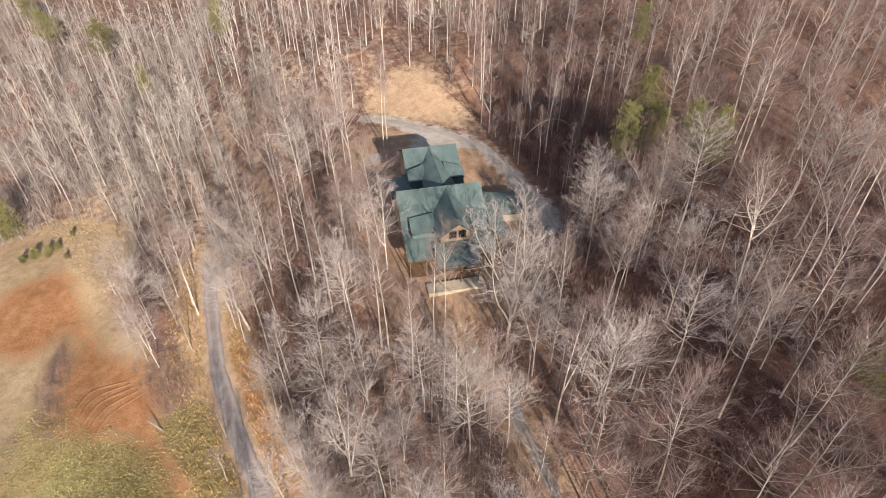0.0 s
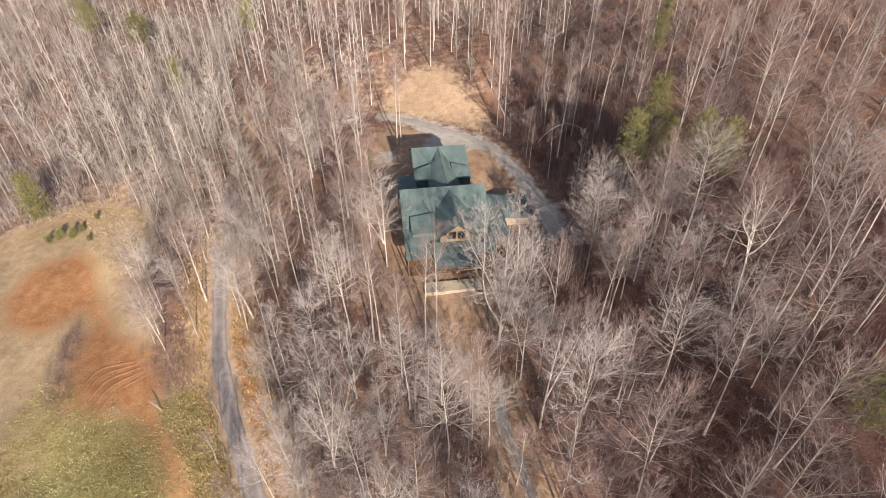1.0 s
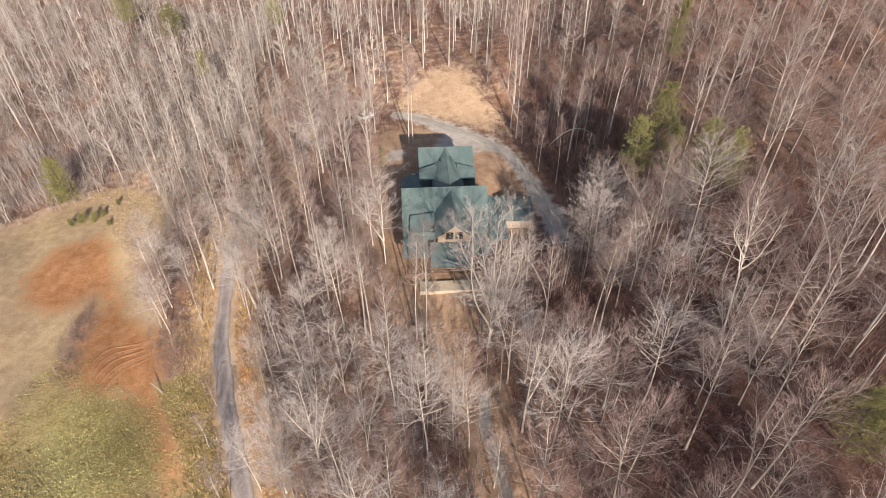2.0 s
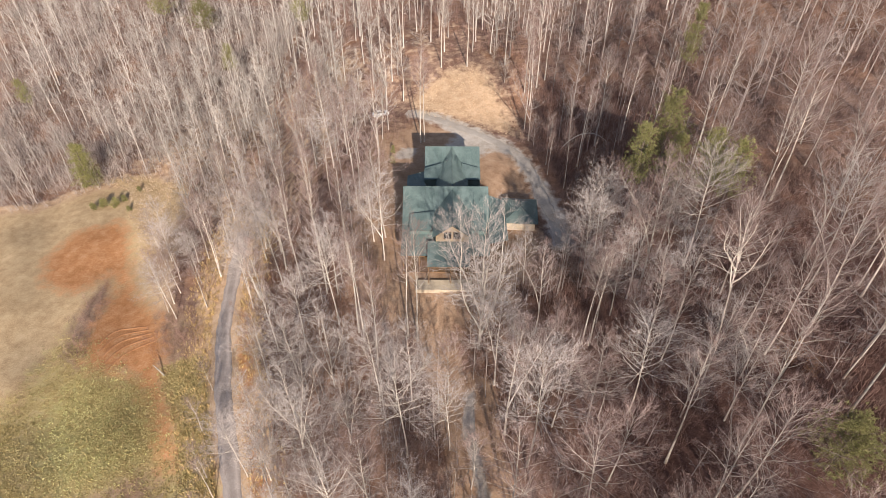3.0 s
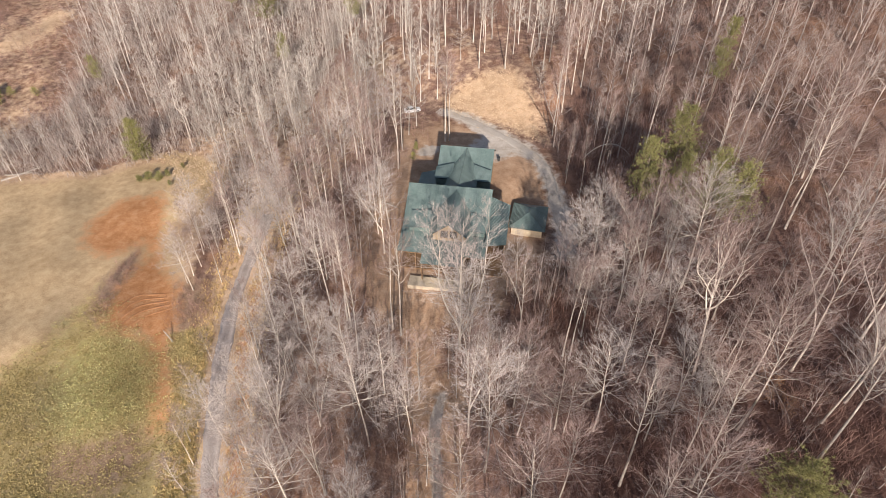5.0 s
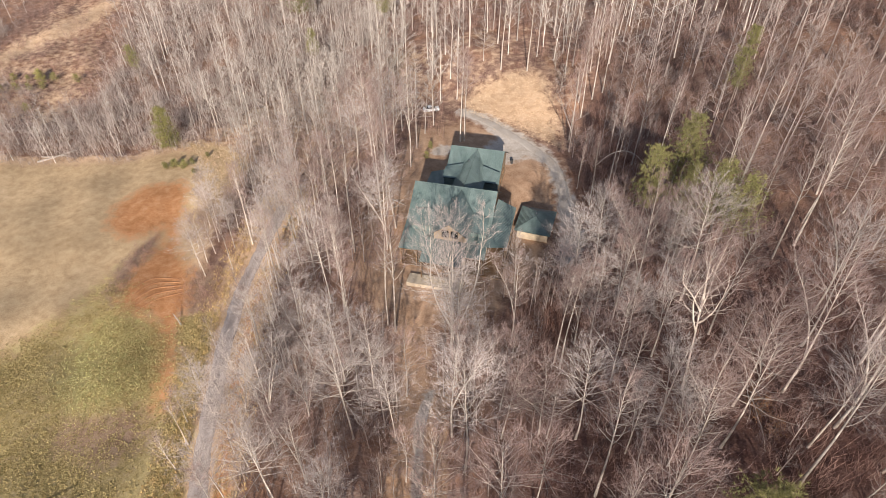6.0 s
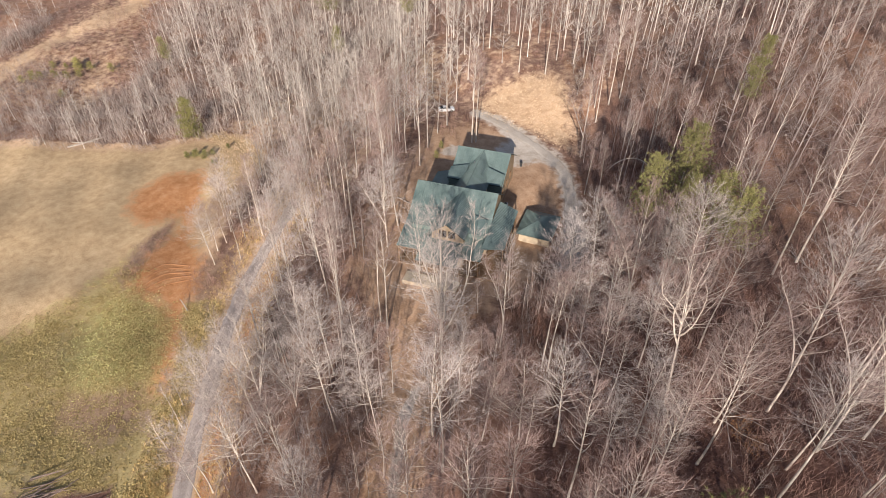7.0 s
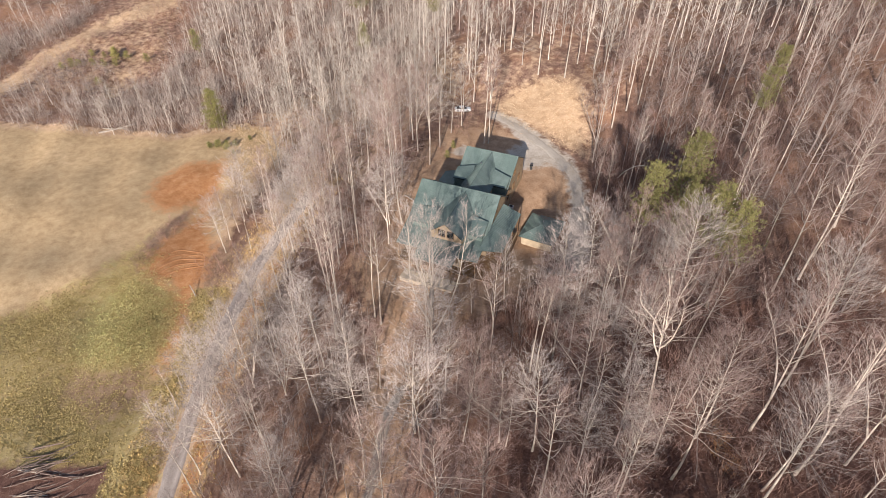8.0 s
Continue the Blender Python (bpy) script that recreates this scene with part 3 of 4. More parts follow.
    # windows and doors of the side walls
    for y, z in ((-3.5, -1.2), (2.5, -1.2), (-0.6, 2.6)):
        window(h, y, 7.9, z, 1.2, 1.4, 1, False)
    for y, z in ((12.0, -2.6), (16.5, -2.6), (20.5, -2.6), (16.5, 1.0)):
        window(h, y, 6.9, z, 1.1, 1.4, 1, False)
    door = part("door", box(bmesh.new(), 7.9, 7.98, -0.4, 0.6, HZ + 0.36, HZ + 2.45), M_BROWN, h, "brown timber side door")
    part("handle", box(bmesh.new(), 7.98, 8.03, 0.42, 0.5, HZ + 1.3, HZ + 1.36), M_STEEL, door)
    # vents
    part("vent_pipe", tube(bmesh.new(), (0.2, 12.4, 3.8), (0.2, 12.4, 5.1), 0.13, 0.13, 10), M_STEEL, h, "pale metal vent pipe")
    return h


house()
patio = thing("patio", HOUSE, "pale tan stone patio slab in front of the porch", "patio")
part("slab", box(bmesh.new(), -5.6, 5.2, -18.4, -15.6, HZ - 2.2, HZ + 0.55, None, 0.04), M_STONE, patio)


def outbuilding():
    z0 = -7.6
    o = thing("outbuilding", Matrix.Translation((13.6, 106.6, z0)) @ pose(0, 0, 0, 0, 0, 8), "small tan outbuilding with a green metal hip roof", "shed")
    part("wall", box(bmesh.new(), -3.3, 3.3, -4.0, 4.0, -1.6, 2.5), M_STONE, o)
    e, zp = 2.6, 4.5
    a, b, c, d = (-3.9, -4.6, e), (3.9, -4.6, e), (3.9, 4.6, e), (-3.9, 4.6, e)
    p, q = (0, -0.9, zp), (0, 0.9, zp)
    roof_plane("roof", o, [a, b, p], M_ROOF)
    roof_plane("roof", o, [c, d, q], M_ROOF)
    roof_plane("roof", o, [b, c, q, p], M_ROOF)
    roof_plane("roof", o, [d, a, p, q], M_ROOF)
    for s, t in ((a, p), (b, p), (c, q), (d, q), (p, q)):
        cap(o, s, t, 0.07)
    part("finial", tube(bmesh.new(), (0, 0, zp), (0, 0, zp + 0.5), 0.12, 0.05, 8), M_STEEL, o)
    return o


outbuilding()


# ---- trees ----
def unit(v):
    return v / (np.linalg.norm(v) + 1e-9)


def add_tube(V, T, pts, radii, sides):
    """A tapered limb along pts; its last ring closes to a point."""
    base = len(V)
    n = len(pts)
    for k in range(n - 1):
        d = unit(pts[min(k + 1, n - 1)] - pts[max(k - 1, 0)])
        s = unit(np.cross(d, (0.31, 0.77, 0.55)))
        w = np.cross(d, s)
        for j in range(sides):
            a = math.tau * j / sides
            V.append(pts[k] + radii[k] * (math.cos(a) * s + math.sin(a) * w))
    V.append(pts[-1])
    for k in range(n - 2):
        for j in range(sides):
            a, b = base + k * sides + j, base + k * sides + (j + 1) % sides
            T.append((a, b, b + sides))
            T.append((a, b + sides, a + sides))
    tip = len(V) - 1
    for j in range(sides):
        T.append((base + (n - 2) * sides + j, base + (n - 2) * sides + (j + 1) % sides, tip))


def bough(rng, p, d, length, n, lift, wander):
    pts = [p]
    for k in range(n):
        d = unit(d + rng.normal(0, wander, 3) + np.array([0, 0, lift]))
        pts.append(pts[-1] + d * length / n)
    return pts


def grown_tree_arrays(seed, h, first, limbs, spread, open_low=0.9, open_top=0.35, dome=0.75, subs=9, twigs=7, stems=1, fork_at=(0.3, 0.5), stout=1.0, fine=1.0, lean=0.02, lite=False, flare=(0.28, 0.52), crook=0.06):
    """A leafless tree: thin stems that run to the top, many slim limbs that rise from them, and branches, twigs and twig tips in a fine crown."""
    rng = np.random.default_rng(seed)
    V, T, CV, CT = [], [], [], []
    n, m, sides = (5, 3, 4) if lite else (10, 5, 6)
    r0 = (0.0060 * h + 0.045) * stout

    def on(pts, q):
        m = len(pts) - 1
        k = min(max(q, 0) * m, m - 0.01)
        return pts[int(k)] + (pts[int(k) + 1] - pts[int(k)]) * (k % 1), unit(pts[int(k) + 1] - pts[int(k)])

    def aside(d, share):
        """A direction that parts from d by about that tangent."""
        p = unit(np.cross(d, rng.normal(0, 1, 3)))
        return unit(d + p * share * rng.uniform(0.55, 1.25))

    def sliver(p, d, ln, e):
        w = unit(np.cross(d, rng.normal(0, 1, 3))) * e
        b = len(CV)
        CV.extend([p - w, p + w, p + d * ln])
        CT.append((b, b + 1, b + 2))

    main = bough(rng, np.array([0, 0, -0.5]), unit(np.array([rng.normal(0, lean), rng.normal(0, lean), 1.0])), h + 0.5, n, 0.10, 0.02)
    parts = [(main, r0, first, 1.0)]
    for f in range(1, stems):
        at = rng.uniform(*fork_at)
        p, _ = on(main, at)
        az = f * 2.3 + rng.uniform(-0.4, 0.4)
        out = rng.uniform(*flare)
        pts = bough(rng, p, unit(np.array([math.cos(az) * out, math.sin(az) * out, 1.0])), h * (1 - at) * rng.uniform(0.86, 1.02), n, 0.055, crook)
        parts.append((pts, r0 * 0.72, max(0.12, (first - at) / (1 - at)), 0.85))
    for pts, r, fst, share in parts:
        add_tube(V, T, pts, [r * (1 - 0.93 * (k / n) ** 0.9) * (1.3 if k == 0 else 1) for k in range(n)] + [0], sides)
        count = max(6, int(limbs * share / (1 + 0.42 * (stems - 1))))
        for i in range(count):
            u = (i + rng.uniform(0, 1)) / count
            t = fst + (0.985 - fst) * u
            p, _ = on(pts, t)
            az = i * 2.4 + rng.uniform(-0.6, 0.6)
            out = open_low + (open_top - open_low) * u + rng.uniform(-0.18, 0.18)
            ld = unit(np.array([math.cos(az) * out, math.sin(az) * out, 1.0 - 0.35 * out]))
            ln = spread * share * (0.28 + 0.72 * (1 - u) ** dome) * rng.uniform(0.62, 1.15) * (0.75 if u < 0.12 else 1)
            lp = bough(rng, p, ld, ln, m, 0.05, 0.14)
            lr = max(0.02, min(r * (1 - 0.85 * t) * 0.55, 0.009 * ln + 0.016))
            add_tube(V, T, lp, [lr * (1 - 0.85 * q / m) for q in range(m)] + [0], 3)
            for k in range(subs):
                q = 0.16 + 0.83 * (k + rng.uniform(0, 1)) / subs
                sp, d0 = on(lp, q)
                sd = unit(aside(d0, 0.8) + np.array([0, 0, 0.16]))
                sl = ln * (0.14 + 0.36 * (1 - q)) * rng.uniform(0.7, 1.2) + 0.45
                mid = sp + sd * sl * 0.55
                sd2 = unit(sd + rng.normal(0, 0.16, 3) + np.array([0, 0, 0.08]))
                bp = [sp, mid, mid + sd2 * sl * 0.45]
                w0 = (0.011 + 0.003 * sl) * fine
                sliver(sp, sd, sl * 0.62, w0)
                sliver(mid - sd * 0.05, sd2, sl * 0.48, w0 * 0.75)
                for w in range(twigs):
                    tp, td0 = on(bp, rng.uniform(0.08, 0.98))
                    td = aside(td0, 0.75)
                    tl = sl * rng.uniform(0.28, 0.6)
                    sliver(tp, td, tl, 0.0098 * fine)
                    if w % 2:
                        sliver(tp + td * tl * rng.uniform(0.3, 0.8), aside(td, 0.7), tl * 0.6, 0.0082 * fine)
    return np.array(V), np.array(T), np.array(CV), np.array(CT)


KINDS = [
    (dict(h=25, first=0.48, limbs=32, spread=6.0, open_low=0.9, open_top=0.4, fine=1.1), "tall slender leafless tree with a pale straight trunk"),
    (dict(h=23, first=0.54, limbs=27, spread=4.8, open_low=0.8, open_top=0.35, fine=1.1), "tall slender leafless tree with a pale straight trunk"),
    (dict(h=25, first=0.46, limbs=36, spread=5.6, open_low=0.95, stems=2, fork_at=(0.12, 0.3), fine=1.1), "tall leafless tree with a forked pale trunk"),
    (dict(h=21.5, first=0.46, limbs=42, spread=7.6, open_low=1.4, open_top=0.55, dome=0.42, subs=10, fine=1.12), "leafless tree with a rounded crown of grey twigs"),
    (dict(h=20, first=0.40, limbs=46, spread=6.8, open_low=1.3, open_top=0.5, dome=0.42, stems=2, fork_at=(0.25, 0.4), fine=1.12), "leafless tree with a forked trunk and rounded twiggy crown"),
    (dict(h=15.5, first=0.34, limbs=34, spread=5.8, open_low=1.3, open_top=0.5, dome=0.45, subs=8, fine=1.2), "small leafless tree with a rounded crown of grey twigs"),
    (dict(h=26, first=0.5, limbs=58, spread=7.0, open_low=1.2, open_top=0.5, dome=0.5, stems=6, fork_at=(0.44, 0.6), stout=0.9, flare=(0.35, 0.72), crook=0.10, subs=7, fine=1.05), "broad leafless tree with thick spreading white limbs"),
    (dict(h=21, first=0.34, limbs=60, spread=6.4, open_low=1.2, open_top=0.45, dome=0.5, stems=4, fork_at=(0.08, 0.28), subs=8, fine=1.12), "broad many-stemmed leafless tree with pale limbs"),
    (dict(h=9, first=0.15, limbs=20, spread=3.4, open_low=0.95, subs=7, twigs=6, fine=1.1), "thin leafless sapling with fine brown twigs"),
    (dict(h=25, first=0.34, limbs=88, spread=6.6, open_low=1.15, open_top=0.55, dome=0.5, stems=7, fork_at=(0.12, 0.34), flare=(0.38, 0.82), crook=0.09, stout=1.1, subs=9, twigs=7, fine=1.08), "broad many-stemmed leafless tree before the house"),
    (dict(h=15, first=0.6, limbs=7, subs=2, twigs=1, spread=1.4), "dead grey tree trunk with a few broken stubs"),
]
PROTO = []
for number, (spec, text) in enumerate(KINDS):
    V, T, CV, CT = grown_tree_arrays(100 + number, **spec)
    PROTO.append((mesh_from("trunk", V, T, M_BARK), mesh_from("crown", CV, CT, M_TWIG), text, mesh_from("crown", CV, CT, M_PALETWIG)))


def plant(kind, x, y, scale, turn, tall=1.0, lean=0.0, pale=False):
    trunk_me, crown_me, text, pale_me = PROTO[kind]
    if pale:
        crown_me, text = pale_me, text.replace("leafless tree", "pale leafless tree").replace("grey twigs", "whitish twigs")
    root = new("bare_tree")
    root.matrix_world = Matrix.Translation((x, y, hz(x, y))) @ pose(0, 0, 0, 0, 0, turn) @ pose(0, 0, 0, lean) @ Matrix.Diagonal((scale, scale, scale * tall, 1))
    tagged(root, text, "tree", "leafless trees of the wood")
    for nm, me in (("trunk", trunk_me), ("crown", crown_me)):
        ob = new(nm, me)
        ob.parent = root
    return root


def open_ground(x, y):
    """Where no tree of the wood stands."""
    if inside(FIELD, x, y) or inside(GOLD, x, y) or inside(SLOPE, x, y) or inside(GRAVEL, x, y) or along(GOLD + GOLD[:1], np.float64(x), np.float64(y)) < 2:
        return True
    if along(ROAD, np.float64(x), np.float64(y)) < 3.8 or along(DRIVE, np.float64(x), np.float64(y)) < 4.6:
        return True
    if along(TRAIL, np.float64(x), np.float64(y)) < 2.4:
        return True
    if along(FIELD, np.float64(x), np.float64(y)) < 2 and x > -95:
        return True
    if y < 82 and along(ROAD, np.float64(x), np.float64(y)) < 7.0 or y < 67 and valley(np.float64(x), np.float64(y)) < 0:
        return True
    q = HOUSE.inverted() @ Vector((x, y, 0))
    if -16 < q.x < -10 and 4 < q.y < 32:
        return True
    if -11.5 < q.x < 17.5 and -21 < q.y < 44 and not (q.x > 13 and q.y < -10):
        return True
    return False


# trees that stand out: kind, place, size, turn
STANDING = [
    (3, 22.0, 49.2, 1.28, 65), (0, 0.3, 67.2, 1.05, 0), (1, -1.6, 67.8, 1.0, 90),
    (0, -10.8, 67.5, 1.05, 10), (1, -9.4, 66.2, 1.0, 200), (2, -23.0, 105.0, 1.05, 0), (0, -21.6, 99.5, 1.1, 70), (3, 9.9, 49.5, 0.8, 0),
    (10, 12.2, 41.0, 0.75, 0), (0, -9.8, 166.5, 1.15, 0), (1, -17.1, 164.0, 1.1, 50), (1, -15.0, 130.2, 1.1, 0), (1, -14.2, 130.9, 1.0, 120),
    (0, 10.4, 143.5, 0.9, 0), (0, 40.8, 49.9, 1.02, 30), (3, 33.5, 47.5, 0.9, 80), (4, 30.5, 58.2, 0.95, 130), (3, 36.0, 58.0, 0.95, 10),
    (0, 62.4, 56.5, 1.05, 0), (2, 37.6, 83.0, 1.1, 20), (0, 60.3, 102.0, 1.05, 0), (2, 60.4, 71.0, 1.0, 0), (3, 54.0, 60.2, 1.05, 50),
    (0, 49.2, 51.1, 1.0, 0), (1, 28.7, 71.6, 0.95, 0), (1, 29.8, 71.2, 0.95, 70), (5, 14.3, 44.6, 0.9, 0), (3, -15.7, 69.8, 1.0, 0),
    (7, -12.6, 58.2, 0.85, 100), (3, 3.9, 46.5, 1.05, 0), (5, 8.0, 57.0, 1.0, 60), (7, -21.0, 47.5, 0.85, 0), (2, -26.0, 58.6, 0.9, 0),
    (3, -21.5, 66.0, 0.9, 120), (0, -38.0, 96.0, 0.95, 0), (3, -34.7, 83.8, 0.95, 0), (2, -38.0, 110.0, 1.0, 0), (2, 20.5, 72.5, 0.8, 10),
    (7, -6.0, 48.0, 0.8, 20), (3, 62.5, 80.5, 1.1, 0), (0, 57.5, 99.0, 1.0, 30), (4, 18.0, 62.0, 0.8, 0), (5, 25.5, 40.0, 1.0, 0),
    (3, 29.5, 92.0, 0.95, 0), (4, 33.0, 77.0, 0.9, 90), (3, 41.0, 92.0, 0.95, 40), (2, 66.0, 66.0, 1.0, 0), (4, 43.0, 57.0, 0.75, 0),
    (3, -58.0, 75.5, 0.75, 0), (5, -61.0, 79.5, 0.9, 60), (3, -64.0, 87.0, 0.8, 120), (4, -57.5, 86.0, 0.7, 30), (3, -70.0, 93.0, 0.8, 200),
    (2, -60.0, 94.0, 0.75, 0), (1, -52.0, 79.0, 0.7, 0), (3, -24.5, 51.0, 0.75, 0), (3, -30.0, 61.5, 0.75, 140),
    (4, -17.5, 40.0, 0.8, 0), (3, -11.0, 31.5, 0.9, 75), (1, -27.5, 38.5, 0.6, 0), (4, -44.0, 84.0, 0.9, 20),
    (4, -46.5, 90.5, 0.9, 0), (3, -46.5, 98.5, 0.9, 50), (3, -41.0, 80.0, 0.85, 150), (4, -44.5, 94.5, 0.95, 200), (5, -55.5, 91.0, 0.9, 0), (3, -45.5, 88.0, 0.85, 80), (4, -58.5, 101.0, 0.8, 0), (3, -51.5, 104.0, 0.85, 110),
    (3, -8.5, 42.0, 0.95, 0), (7, -14.5, 47.5, 1.05, 0), (4, 0.5, 38.0, 0.95, 60), (3, -3.0, 55.0, 0.9, 0), (3, 63.4, 62.7, 0.95, 70), (4, 48.5, 56.4, 0.8, 0), (3, 54.8, 67.5, 1.0, 40), (3, 38.8, 73.9, 0.75, 0), (4, 42.0, 89.4, 0.85, 10), (5, -36.5, 50.0, 0.62, 0), (5, -31.0, 42.0, 0.65, 90), (5, -26.0, 34.0, 0.7, 200), (5, -39.0, 58.5, 0.55, 120), (5, -67.0, 83.0, 0.75, 0), (5, -60.7, 76.8, 0.65, 60), (5, -70.5, 91.0, 0.75, 110), (5, -61.5, 83.0, 0.8, 170), (5, -66.0, 89.7, 0.8, 220), (5, -76.0, 96.7, 0.75, 280), (5, -62.5, 93.0, 0.8, 30), (1, 8.5, 157.7, 1.0, 0), (0, 11.6, 159.8, 1.0, 30), (1, 13.5, 163.0, 1.0, 60), (1, 10.6, 153.0, 0.9, 200), (3, -18.5, 57.5, 0.9, 0), (4, 8.5, 33.0, 0.9, 0),
    (5, 40.7, 66.9, 0.95, 0), (4, 30.8, 75.7, 0.95, 40), (3, 45.2, 88.1, 1.1, 0), (4, 38.3, 68.5, 0.9, 100), (1, -53.5, 88.4, 1.05, 0), (2, -40.3, 95.0, 1.05, 80),
    (0, -28.0, 80.6, 1.05, 160), (1, -64.2, 103.1, 0.95, 0), (0, -25.9, 86.3, 1.05, 30), (5, 31.9, 57.7, 0.85, 30), (4, 15.0, 61.5, 1.0, 20), (3, -2.0, 33.6, 0.98, 0),
    (4, -19.2, 43.1, 0.95, 200), (0, -4.9, 60.5, 0.9, 0), (1, -8.8, 28.6, 0.9, 0), (3, -24.0, 43.5, 0.8, 0), (4, 46.0, 62.5, 0.85, 0), (4, 51.0, 63.0, 0.8, 90), (5, 52.5, 72.0, 1.0, 0), (4, 43.0, 74.0, 0.9, 0), (3, 27.6, 84.6, 0.95, 0), (4, 35.6, 80.3, 0.98, 0),
    (1, 17.6, 126.5, 0.6, 0), (1, 18.3, 122.9, 0.5, 80), (1, 25.0, 124.7, 0.95, 0), (1, 38.2, 115.6, 1.0, 60), (0, 28.5, 130.4, 0.95, 0), (1, 22.5, 118.0, 0.75, 200), (1, 34.0, 128.0, 0.9, 10),
]
for kind, x, y, scale, turn in STANDING:
    plant(kind, x, y, scale, turn, 1.0, 0, kind in (3, 4, 6, 7) and ((x * 3.7) % 1 < 0.7 or x < 0))
plant(9, 11.2, 67.8, 1.2, 40, 1.0, 0, True)
plant(6, 48.2, 68.6, 1.05, -90, 1.0, 7)
taken = np.array([(x, y) for _, x, y, _, _ in STANDING] + [(10.9, 68.3), (48.5, 68.3), (58.4, 48.8)])
SUNNY = [(58.4, 48.8), (78.0, 2.0)]

rng = random.Random(7)
near, woods, dim = [], [], []
CELL = 6.6
for i in range(-53, 38):
    for j in range(-4, 53):
        x = (i + rng.uniform(0.08, 0.92)) * CELL
        y = (j + rng.uniform(0.08, 0.92)) * CELL
        a, b, c = rng.random(), rng.random(), rng.random()
        if y > 290 + 0.1 * x - 0.9 * max(0, x - 40) or y < 14 - 0.1 * x or x > 95 + 0.5 * (y - 60) or x < -285 - 0.6 * (y - 140):
            continue
        if open_ground(x, y) or np.min(np.hypot(taken[:, 0] - x, taken[:, 1] - y)) < 5.2:
            continue
        if along(SUNNY, x, y) < 6.0 or x > 30 and c * 53 % 1 < 0.15:
            continue
        if inside(RED, x, y):
            if a < 0.45:
                continue
            b = b * 0.4
        if -62 < x < 72 and y < 122:
            near.append((x, y, a, b, c))
        elif y < 175 and x > -110:
            woods.append((x, y, a, b, c))
        elif a < 0.8:
            dim.append((x, y, a / 0.8, b, c))
for x, y, a, b, c in near:
    left = x < -14 and y > 64
    if left:
        kind = 0 if a < 0.24 else 1 if a < 0.44 else 2 if a < 0.58 else 3 if a < 0.72 else 5 if a < 0.86 else 8
    else:
        kind = 0 if a < 0.10 else 1 if a < 0.17 else 2 if a < 0.24 else 3 if a < 0.50 else 4 if a < 0.70 else 5 if a < 0.88 else 8
    plant(kind, x, y, 0.78 + 0.3 * b, 360 * c, 0.94 + 0.16 * b, (c * 97 % 1) * 3.5, (c * 31) % 1 < (0.06 if x > 20 else 0.40))


def scatter(name, spots, shapes, mat, label, category):
    """Many copies of a few shapes, turned and sized, joined into one sheet of stuff. spots: x, y, shape, size, turn, tone."""
    allV, allT, tones, offset = [], [], [], 0
    zs = height(np.array([q[0] for q in spots]), np.array([q[1] for q in spots]))
    for (x, y, k, s, turn, tone), z in zip(spots, zs):
        V, T, *shade = shapes[k]
        ca, sa = math.cos(turn) * s, math.sin(turn) * s
        allV.append(np.stack([V[:, 0] * ca - V[:, 1] * sa + x, V[:, 0] * sa + V[:, 1] * ca + y, V[:, 2] * s + z], -1))
        allT.append(T + offset)
        tones.append(np.full(len(V), tone) + (shade[0] if shade else 0))
        offset += len(V)
    me = mesh_from(name, np.concatenate(allV), np.concatenate(allT), mat, np.concatenate(tones))
    return tagged(new(name, me), label, category, kind="stuff")


def simple_trees(seed, fine, limbs, subs, twigs):
    out = []
    for number, spec in enumerate([
        dict(h=23, first=0.30, spread=6.0, open_low=0.9, open_top=0.4),
        dict(h=21, first=0.26, spread=6.4, open_low=1.0, open_top=0.45, dome=0.5),
        dict(h=24, first=0.36, spread=5.6, open_low=0.85, open_top=0.35),
        dict(h=18, first=0.22, spread=6.4, open_low=1.15, open_top=0.5, dome=0.5),
        dict(h=20, first=0.34, spread=5.6, open_low=0.95, stems=2, fork_at=(0.15, 0.35)),
        dict(h=10, first=0.14, spread=4.2, open_low=0.9, open_top=0.4),
    ]):
        V, T, CV, CT = grown_tree_arrays(seed + number, fine=fine, lite=True, limbs=limbs, twigs=twigs, subs=subs, **spec)
        out.append((np.concatenate([V, CV]), np.concatenate([T, CT + len(V)]), np.concatenate([np.full(len(V), 0.04), np.full(len(CV), -0.06)])))
    return out


def spread_out(spots):
    return [(x, y, int(a * 5.999), (0.76 + 0.36 * b) * (0.6 if x < -100 and y < 0.4 * -x + 85 else 1), c * math.tau, (a * 7.3) % 1.0) for x, y, a, b, c in spots]


SIMPLE = simple_trees(300, 1.5, 22, 6, 5)
scatter("woods", spread_out([q for q in woods if q[0] < 12]), SIMPLE, M_WOODS, "dense leafless winter woods with pale trunks", "woods")
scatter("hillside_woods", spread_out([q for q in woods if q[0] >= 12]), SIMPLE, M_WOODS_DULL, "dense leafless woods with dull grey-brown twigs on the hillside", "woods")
scatter("far_woods", spread_out(dim), simple_trees(340, 2.6, 13, 4, 3), M_WOODS, "distant leafless woods, grey-pink with fine twigs", "woods")


rng = random.Random(19)
spots = []
while len(spots) < 180:
    x, y = rng.uniform(-36, 78), rng.uniform(20, 98)
    if open_ground(x, y) or along(PATH, x, y) < 2.5 or x > 30 and rng.random() < 0.45:
        continue
    spots.append((x, y, 5 if rng.random() < 0.75 else 3, rng.uniform(0.45, 0.85), rng.uniform(0, math.tau), rng.uniform(0.1, 0.8)))
while len(spots) < 300:
    x, y = rng.uniform(-34, 14), rng.uniform(18, 64)
    if open_ground(x, y) or along(PATH, x, y) < 2.0:
        continue
    spots.append((x, y, 5 if rng.random() < 0.8 else 1, rng.uniform(0.5, 0.95) if len(spots) % 6 else 0.5, rng.uniform(0, math.tau), rng.uniform(0.1, 0.9)))
